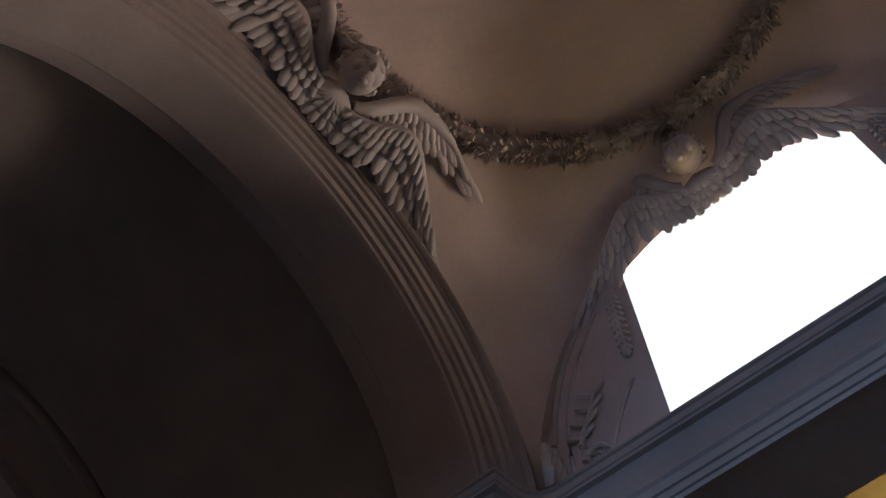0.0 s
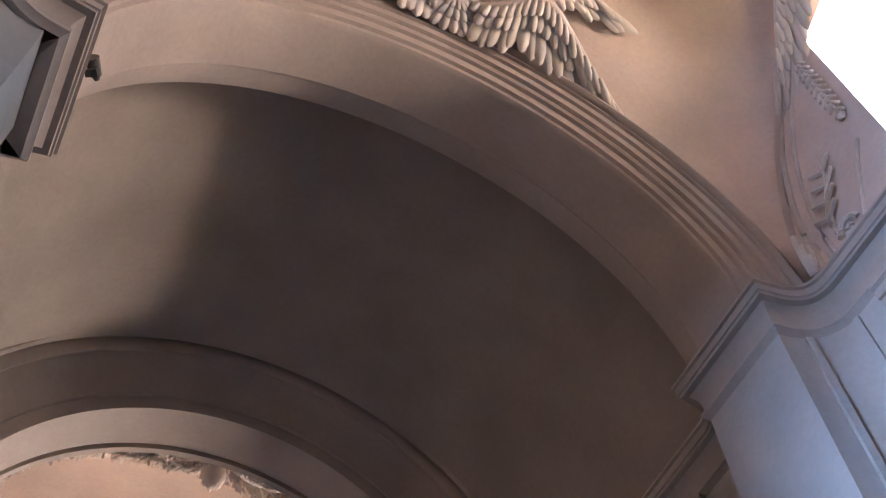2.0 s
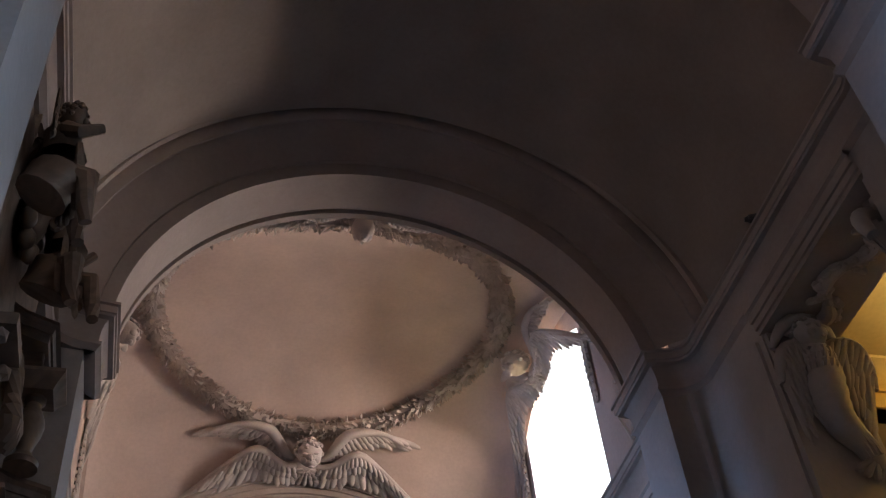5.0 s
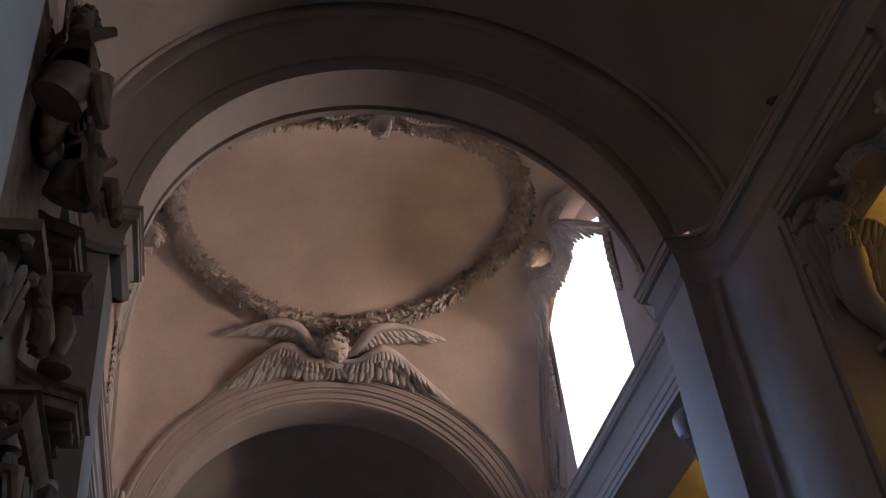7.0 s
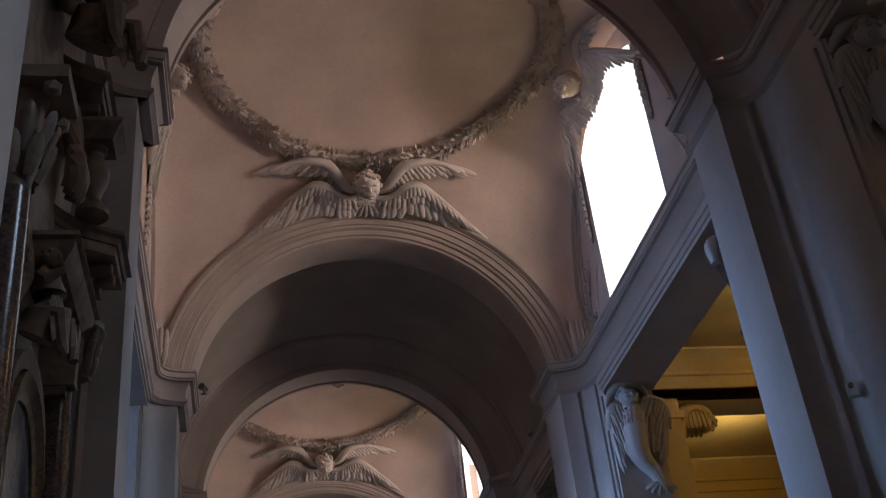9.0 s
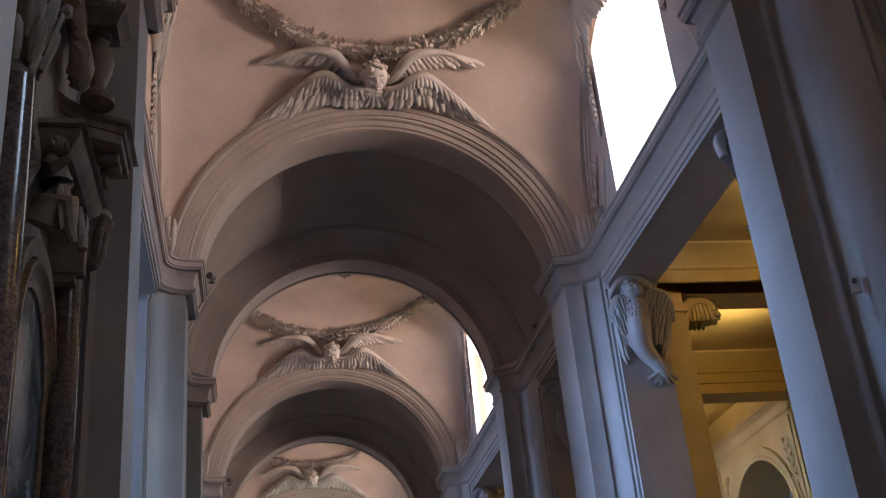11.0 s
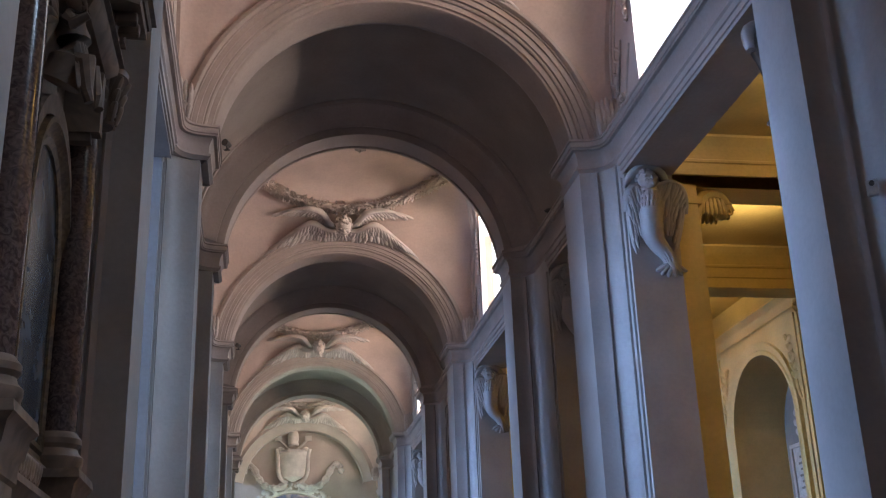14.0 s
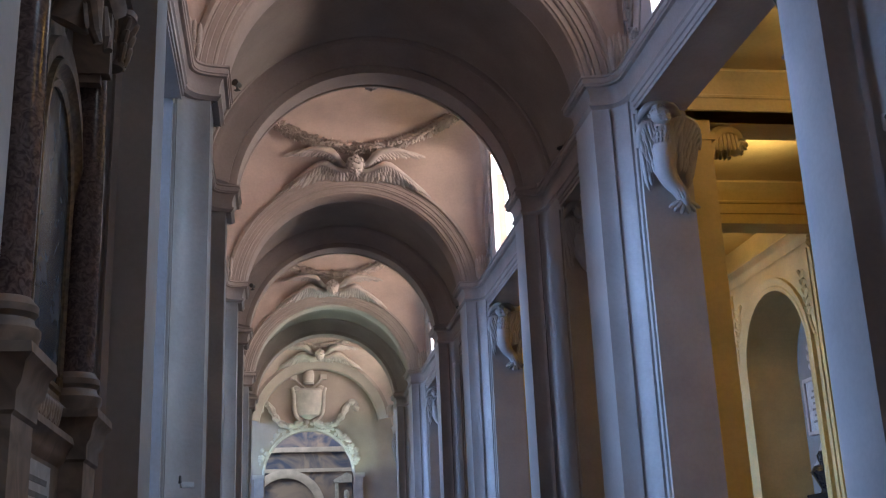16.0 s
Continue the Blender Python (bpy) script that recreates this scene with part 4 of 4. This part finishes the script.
def volute_mesh():
    rnd = random.Random(2)
    bm = bmesh.new()
    c = bez((0.0, 0, -0.95), (0.1, 0, -0.3), (0.2, 0, 0.0), (0.55, 0, -0.06), 10) + bez((0.55, 0, -0.06), (0.85, 0, -0.12), (0.85, 0, -0.45), (0.6, 0, -0.42), 8)[1:]
    for dy in (-0.2, 0.0, 0.2):
        tube(bm, [(p.x, dy, p.z) for p in c], [0.10 + 0.03 * math.sin(i * 0.3) for i in range(len(c))], 8)
    head(bm, (0.78, 0.0, -0.36), 0.2, rnd, 0.9)
    for i in range(8):
        feather(bm, (0.1 + 0.08 * i, -0.2, -0.1), (0.0 + 0.1 * i, -0.26, -0.55), 0.12, 0.05, (0, -1, 0))
        feather(bm, (0.1 + 0.08 * i, 0.2, -0.1), (0.0 + 0.1 * i, 0.26, -0.55), 0.12, 0.05, (0, 1, 0))
    return bm


volute = tagged(part("volute_bracket", volute_mesh(), M_YELLOW), "yellow volute bracket with a carved head under the beam", "bracket", "volute brackets of the outer aisle")
for k in range(0, 5):
    for yb in (Y0 + 0.55, Y3 - 0.5):
        put(volute, Matrix.Translation((XO + 0.85, yb + PER * k, 10.44)))
        put(volute, Matrix.Translation((OX, yb + PER * k, 10.44)) @ Matrix.Rotation(math.pi, 4, "Z"))
# outer wall with arched recesses
AR, ASP = 2.15, 7.75
bm = bmesh.new()
ya, yb = -PER / 2, PER / 2
n = 24
pts = [(-AR, 0.0), (-AR, ASP)] + [(AR * math.cos(a), ASP + AR * math.sin(a)) for a in [math.pi * (1 - i / n) for i in range(1, n)]] + [(AR, ASP), (AR, 0.0)]
top = 11.96
box(bm, OX, OX + 0.3, ya, -AR, 0, top)
box(bm, OX, OX + 0.3, AR, yb, 0, top)
for (a0, z0), (a1, z1) in zip(pts[1:-1], pts[2:-1]):
    v = [bm.verts.new(p) for p in ((OX, a0, z0), (OX, a1, z1), (OX, a1, top), (OX, a0, top))]
    bm.faces.new(v)
for (a0, z0), (a1, z1) in zip(pts, pts[1:]):
    v = [bm.verts.new(p) for p in ((OX, a0, z0), (OX, a1, z1), (OX + 1.7, a1, z1), (OX + 1.7, a0, z0))]
    bm.faces.new(v)
wall_o = structure("wall_outer", bm, M_YELLOW, "yellow plastered wall with arched recesses", "wall", smooth=False)
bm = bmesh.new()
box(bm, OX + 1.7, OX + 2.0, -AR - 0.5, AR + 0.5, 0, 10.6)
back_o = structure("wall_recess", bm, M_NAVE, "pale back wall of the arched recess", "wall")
bm = bmesh.new()
ring = [(r, y) for r, y in ((AR - 0.02, 0.0), (AR - 0.02, -0.06), (AR + 0.10, -0.09), (AR + 0.14, -0.05), (AR + 0.26, -0.08), (AR + 0.32, -0.12), (AR + 0.38, -0.12), (AR + 0.38, 0.0))]
for i in range(n):
    a0, a1 = math.pi * i / n, math.pi * (i + 1) / n
    for (r0, d0), (r1, d1) in zip(ring, ring[1:]):
        bm.faces.new([bm.verts.new((OX + d, r * math.cos(a), ASP + r * math.sin(a))) for r, d, a in ((r0, d0, a0), (r1, d1, a0), (r1, d1, a1), (r0, d0, a1))])
for sy in (-1, 1):
    for (r0, d0), (r1, d1) in zip(ring, ring[1:]):
        bm.faces.new([bm.verts.new((OX + d, sy * r, z)) for r, d, z in ((r0, d0, 0), (r1, d1, 0), (r1, d1, ASP), (r0, d0, ASP))])
    for yy in (2.75, 3.0):
        box(bm, OX - 0.05, OX, sy * yy - 0.05, sy * yy + 0.05, 0, 10.5)
bmesh.ops.remove_doubles(bm, verts=bm.verts, dist=0.0005)
sweep(bm, [(OX, yb), (OX, ya)], [(-o, 11.2 + h) for o, h in BEAM[:8]], cap=False)
for i in range(2):
    s = 1 if i else -1
    for j in range(5):
        p = Vector((OX - 0.03, s * (2.45 - 0.05 * j), 8.6 + 0.28 * j))
        feather(bm, p, p + Vector((-0.04, s * 0.28, 0.2)), 0.16, 0.05, (-1, 0, 0))
        feather(bm, p, p + Vector((-0.04, -s * 0.1, 0.26)), 0.12, 0.05, (-1, 0, 0))
    tube(bm, bez((OX - 0.02, s * 2.62, 8.0), (OX - 0.05, s * 2.2, 8.8), (OX - 0.05, s * 2.8, 9.3), (OX - 0.02, s * 2.1, 10.0), 10), [0.05] * 11, 6)
trim_o = structure("trim_recess", bm, M_YELLOW, "yellow moulded surround of the recess with scrolls", "trim")
for ob in (wall_o, back_o, trim_o):
    ob.location.y = 0.0
    repeat(ob, (-1, 1, 2, 3, 4))
# monument inside the recess
BX = OX + 1.7
MY = 2 * PER + 0.6
mon = thing("memorial", "pale memorial tablet with carved shield and dark bust niche", "monument")
bm = bmesh.new()
box(bm, BX - 0.08, BX, MY - 1.0, MY + 1.0, 5.75, 7.3)
part("slab", bm, M_TABLET, mon)
for s in range(6):
    bm = bmesh.new()
    box(bm, BX - 0.086, BX - 0.08, MY - 0.75, MY + 0.75 - 0.1 * (s % 2), 6.0 + 0.19 * s, 6.07 + 0.19 * s)
    part("inscription_line", bm, M_INK, mon, smooth=False)
bm = bmesh.new()
for a, b, c, d in ((-1.12, -1.0, 5.65, 7.4), (1.0, 1.12, 5.65, 7.4), (-1.12, 1.12, 7.3, 7.42), (-1.12, 1.12, 5.63, 5.75)):
    box(bm, BX - 0.14, BX, MY + a, MY + b, c, d)
part("moulded_border", bm, M_STUCCO, mon)
bm = bmesh.new()
ball(bm, (BX - 0.08, MY, 8.05), 0.5, 2, (0.3, 0.8, 1.1))
for i in range(12):
    a = 6.2832 * i / 12
    ball(bm, (BX - 0.1, MY + 0.46 * math.cos(a), 8.05 + 0.6 * math.sin(a)), 0.14, 2, (0.7, 1, 1))
part("shield", bm, M_STUCCO, mon)
bm = bmesh.new()
sp = [(BX - 0.08, MY + s, 5.1 + 0.45 * math.cos(s * 3)) for s in [(-1 + 0.1 * i) for i in range(21)]]
tube(bm, sp, [0.1] * 21, 6)
part("scrolled_foot", bm, M_STUCCO, mon)
bust = thing("bust_monument", "black marble bust monument standing in the recess", "monument")
bm = bmesh.new()
box(bm, BX - 0.5, BX - 0.06, MY - 0.75, MY + 0.75, 0, 3.6)
around(bm, BX - 0.06, MY - 0.85, MY + 0.85, 3.8, LEDGE, BX - 0.55)
part("plinth", bm, M_BLACK, bust)
bm = bmesh.new()
lathe(bm, [(0.2, 0), (0.16, 0.1), (0.3, 0.4), (0.42, 0.62), (0.3, 0.8), (0.12, 0.86), (0.17, 1.0), (0.18, 1.12), (0.1, 1.25)], 16, (BX - 0.35, MY, 3.8))
part("bust_shape", bm, M_BLACK, bust)

# ---- end wall of the aisle ----
EY = Y0 + 4 * PER + 0.9
ECX, ER, ESP = -0.62, 2.62, 8.2
bm = bmesh.new()
n = 28
pts = [(-ER, 0.0), (-ER, ESP)] + [(ER * math.cos(a), ESP + ER * math.sin(a)) for a in [math.pi * (1 - i / n) for i in range(1, n)]] + [(ER, ESP), (ER, 0.0)]
box(bm, -8, ECX - ER, EY, EY + 0.8, 0, 16)
box(bm, ECX + ER, 8, EY, EY + 0.8, 0, 16)
for (a0, z0), (a1, z1) in zip(pts[1:-2], pts[2:-1]):
    for yy in (EY, EY + 0.8):
        bm.faces.new([bm.verts.new(p) for p in ((ECX + a0, yy, z0), (ECX + a1, yy, z1), (ECX + a1, yy, 16), (ECX + a0, yy, 16))])
for (a0, z0), (a1, z1) in zip(pts, pts[1:]):
    bm.faces.new([bm.verts.new(p) for p in ((ECX + a0, EY, z0), (ECX + a1, EY, z1), (ECX + a1, EY + 0.8, z1), (ECX + a0, EY + 0.8, z0))])
structure("wall_end", bm, M_ARCH, "pale end wall with an arched passage", "wall", smooth=False)
arms = thing("coat_of_arms", "pale stucco coat of arms with tiara and ribbons", "relief")
F = EY - 0.05
bm = bmesh.new()
lathe(bm, [(0.1, 0.0), (0.62, 0.25), (0.78, 0.8), (0.74, 1.3), (0.86, 1.7), (0.7, 1.85), (0.1, 1.9)], 20, (0, 0, 0))
bmesh.ops.transform(bm, matrix=Matrix.Translation((ECX, F, 11.45)) @ Matrix.Diagonal((1.1, 0.6, 1, 1)), verts=bm.verts)
for sx in (-1, 1):
    tube(bm, bez((ECX + sx * 0.3, F - 0.15, 11.3), (ECX + sx * 1.2, F - 0.2, 11.6), (ECX + sx * 0.7, F - 0.2, 12.6), (ECX + sx * 1.0, F - 0.15, 13.35), 10), [0.12] * 11, 8)
part("shield", bm, M_STUCCO, arms)
bm = bmesh.new()
lathe(bm, [(0.30, 0.0), (0.34, 0.1), (0.30, 0.2), (0.33, 0.35), (0.34, 0.6), (0.26, 0.9), (0.1, 1.05), (0.06, 1.15)], 16, (ECX, F - 0.1, 13.55))
part("tiara", bm, M_STUCCO, arms)
for sx in (-1, 1):
    bm = bmesh.new()
    tube(bm, [(ECX + sx * 0.2, F - 0.12, 13.3), (ECX + sx * 0.9, F - 0.16, 13.95)], [0.06, 0.06], 8)
    box(bm, ECX + sx * 0.9 - 0.2, ECX + sx * 0.9 + 0.2, F - 0.22, F, 13.85, 14.15)
    ball(bm, (ECX + sx * 0.75, F - 0.1, 13.25), 0.26, 2, (1, 0.5, 1))
    part("key", bm, M_STUCCO, arms)
    bm = bmesh.new()
    c = bez((ECX + sx * 0.4, F - 0.1, 11.25), (ECX + sx * 1.4, F - 0.15, 10.7), (ECX + sx * 1.9, F - 0.15, 11.3), (ECX + sx * 2.2, F - 0.12, 12.0), 14) + bez((ECX + sx * 2.2, F - 0.12, 12.0), (ECX + sx * 2.5, F - 0.12, 12.7), (ECX + sx * 3.0, F - 0.12, 12.5), (ECX + sx * 2.85, F - 0.1, 11.9), 8)[1:]
    tube(bm, c, [0.19 + 0.05 * math.sin(i * 1.9) for i in range(len(c))], 8)
    for i in range(10):
        p = c[2 * i]
        ball(bm, p + Vector((0, -0.12, 0.05)), 0.14, 1)
    part("ribbon", bm, M_STUCCO, arms)
bm = bmesh.new()
rnd = random.Random(12)
for i in range(70):
    a = rnd.uniform(0.2, 2.94)
    r = rnd.uniform(2.75, 3.15)
    p = Vector((ECX + r * math.cos(a), F - 0.02, ESP + r * math.sin(a)))
    ball(bm, p, rnd.uniform(0.08, 0.2), 1, (1, 0.6, 1))
part("cloud_relief", bm, M_STUCCO, arms)
bm = bmesh.new()
arch(bm, [(ER - 0.03, EY + 0.02), (ER - 0.03, EY - 0.06), (ER + 0.1, EY - 0.08), (ER + 0.14, EY), ], 0, math.pi, 40, ECX, ESP)
for sx in (-1, 1):
    x0 = ECX + sx * ER
    box(bm, min(x0, x0 + sx * 0.7), max(x0, x0 + sx * 0.7), EY - 0.12, EY, ESP - 0.25, ESP)
    box(bm, min(x0 + sx * 0.05, x0 + sx * 0.6), max(x0 + sx * 0.05, x0 + sx * 0.6), EY - 0.07, EY, 0, ESP - 0.25)
structure("trim_end", bm, M_STUCCO, "moulded border of the end arch with imposts", "trim")

# transept wall seen through the end arch
M_FRESCO = veined("faded_fresco", (0.08, 0.10, 0.17), (0.38, 0.30, 0.26), 0.6, 0.5)
TY = EY + 13
bm = bmesh.new()
box(bm, -14, 14, TY, TY + 0.4, 0, 22)
structure("wall_transept", bm, M_FRESCO, "frescoed transept wall", "wall")
bm = bmesh.new()
for z, h, d in ((11.0, 0.35, 0.3), (9.6, 0.25, 0.2), (12.9, 0.2, 0.15)):
    box(bm, -13.9, 13.9, TY - d, TY, z, z + h)
arch(bm, [(2.2, TY - 0.02), (2.2, TY - 0.25), (2.5, TY - 0.3), (2.8, TY - 0.2), (2.8, TY)], 0, math.pi, 30, -1.9, 7.0)
for x in (-4.7, 0.9):
    box(bm, x - 0.3, x + 0.3, TY - 0.25, TY, 0, 7.0)
structure("trim_transept", bm, M_STUCCO, "pale mouldings and arch on the transept wall", "trim")
niche = thing("statue_niche", "pale pedimented niche with a plain statue", "niche")
bm = bmesh.new()
for x in (1.7, 3.1):
    box(bm, x - 0.12, x + 0.12, TY - 0.35, TY, 5.2, 8.8)
box(bm, 1.5, 3.3, TY - 0.4, TY, 8.8, 9.0)
v = [bm.verts.new(p) for p in ((1.5, TY - 0.4, 9.0), (3.3, TY - 0.4, 9.0), (2.4, TY - 0.4, 9.5), (1.5, TY, 9.0), (3.3, TY, 9.0), (2.4, TY, 9.5))]
for q in ((0, 1, 2), (3, 5, 4), (0, 2, 5, 3), (1, 4, 5, 2)):
    bm.faces.new([v[i] for i in q])
part("aedicule", bm, M_TABLET, niche)
bm = bmesh.new()
lathe(bm, [(0.35, 0), (0.42, 0.6), (0.34, 1.4), (0.42, 2.0), (0.16, 2.3), (0.2, 2.5), (0.18, 2.75), (0.05, 2.9)], 14, (2.4, TY - 0.2, 5.4))
part("statue_shape", bm, M_TABLET, niche)

# ---- small fittings ----
def spotlight(m, group="spotlights on the cornice"):
    ob = thing("spotlight", "small dark spotlight standing on the cornice", "lamp", group)
    bm = bmesh.new()
    cyl(bm, (0, 0, 0), (0, 0, 0.1), 0.025, 0.025, 10)
    box(bm, -0.06, 0.06, -0.04, 0.04, 0, 0.015)
    part("stand", bm, M_METAL, ob)
    bm = bmesh.new()
    cyl(bm, (0, -0.11, 0.14), (0, 0.08, 0.15), 0.075, 0.06, 18)
    cyl(bm, (0, 0.08, 0.15), (0, 0.13, 0.15), 0.045, 0.03, 12)
    part("housing", bm, M_METAL, ob)
    ob.matrix_basis = m @ Matrix.Scale(0.95, 4)
    return ob


sp = spotlight(Matrix.Translation((XB - 0.12, 7.78, ZC)) @ Matrix.Rotation(1.2, 4, "Z"))
for k in (1, 2, 3):
    copy_thing(sp, Matrix.Translation((XB - 0.12, 7.78 + PER * k, ZC)) @ Matrix.Rotation(1.2, 4, "Z"))
copy_thing(sp, Matrix.Translation((-3.42, 4.36, ZC)) @ Matrix.Rotation(-0.5, 4, "Z"))
for k in (1, 2):
    copy_thing(sp, Matrix.Translation((-3.36, 4.75 + PER * k, ZC)) @ Matrix.Rotation(-0.5, 4, "Z"))
cam_box = thing("security_camera", "small pale security camera box on the pier", "camera")
bm = bmesh.new()
box(bm, -0.09, 0.09, -0.07, 0.0, -0.14, 0.14)
bmesh.ops.bevel(bm, geom=bm.edges[:], offset=0.015, segments=2, affect="EDGES")
part("housing", bm, M_WHITEBOX, cam_box)
bm = bmesh.new()
cyl(bm, (0, -0.07, 0.06), (0, -0.10, 0.06), 0.045, 0.04, 14)
part("lens", bm, M_METAL, cam_box)
cam_box.matrix_basis = Matrix.Translation((4.13, 10.1, 6.3)) @ Matrix.Rotation(-0.5, 4, "Z") @ Matrix.Diagonal((0.7, 0.8, 0.7, 1))
wall_lamp = thing("wall_fixture", "small white wall fixture on the pier", "fixture")
bm = bmesh.new()
box(bm, -0.05, 0.18, -0.08, 0.0, -0.05, 0.05)
bmesh.ops.bevel(bm, geom=bm.edges[:], offset=0.012, segments=2, affect="EDGES")
part("body", bm, M_WHITEBOX, wall_lamp)
bm = bmesh.new()
cyl(bm, (-0.06, -0.05, 0.02), (-0.06, -0.05, 0.15), 0.03, 0.02, 10)
part("sensor", bm, M_METAL, wall_lamp)
wall_lamp.matrix_basis = Matrix.Translation((-4.12, Y0 - 0.25 + PER, 3.38)) @ Matrix.Rotation(0.4, 4, "Z")

# ---- closing walls ----
bm = bmesh.new()
box(bm, -24, -23.4, -40, 110, 0, 26)
structure("wall_nave", bm, M_NAVE, "plain far wall of the nave", "wall")
bm = bmesh.new()
box(bm, -24, -XO, -40, 110, 25, 25.5)
structure("ceiling_nave", bm, M_NAVE, "nave ceiling", "ceiling")
bm = bmesh.new()
box(bm, -XO - 0.5, -XO, -40, 110, 17, 25)
structure("wall_nave_upper", bm, M_NAVE, "upper nave wall", "wall")
bm = bmesh.new()
box(bm, -24, 17, -20.4, -20, 0, 26)
structure("wall_south", bm, M_NAVE, "plain wall closing the aisle", "wall")
bm = bmesh.new()
box(bm, -24, 17, 100, 100.4, 0, 26)
structure("wall_north", bm, M_NAVE, "plain wall closing the church", "wall")

# bright overcast sky outside the windows
M_SKY = bpy.data.materials.new("bright_sky")
M_SKY.use_nodes = True
em = M_SKY.node_tree.nodes.new("ShaderNodeEmission")
em.inputs["Color"].default_value, em.inputs["Strength"].default_value = (0.9, 0.95, 1.0, 1), 3.0
M_SKY.node_tree.links.new(em.outputs[0], M_SKY.node_tree.nodes["Material Output"].inputs[0])
bm = bmesh.new()
bm.faces.new([bm.verts.new(p) for p in ((14, -30, 12.1), (14, 120, 12.1), (14, 120, 40), (14, -30, 40))])
structure("backdrop", bm, M_SKY, "bright sky outside the windows", "sky", smooth=False)
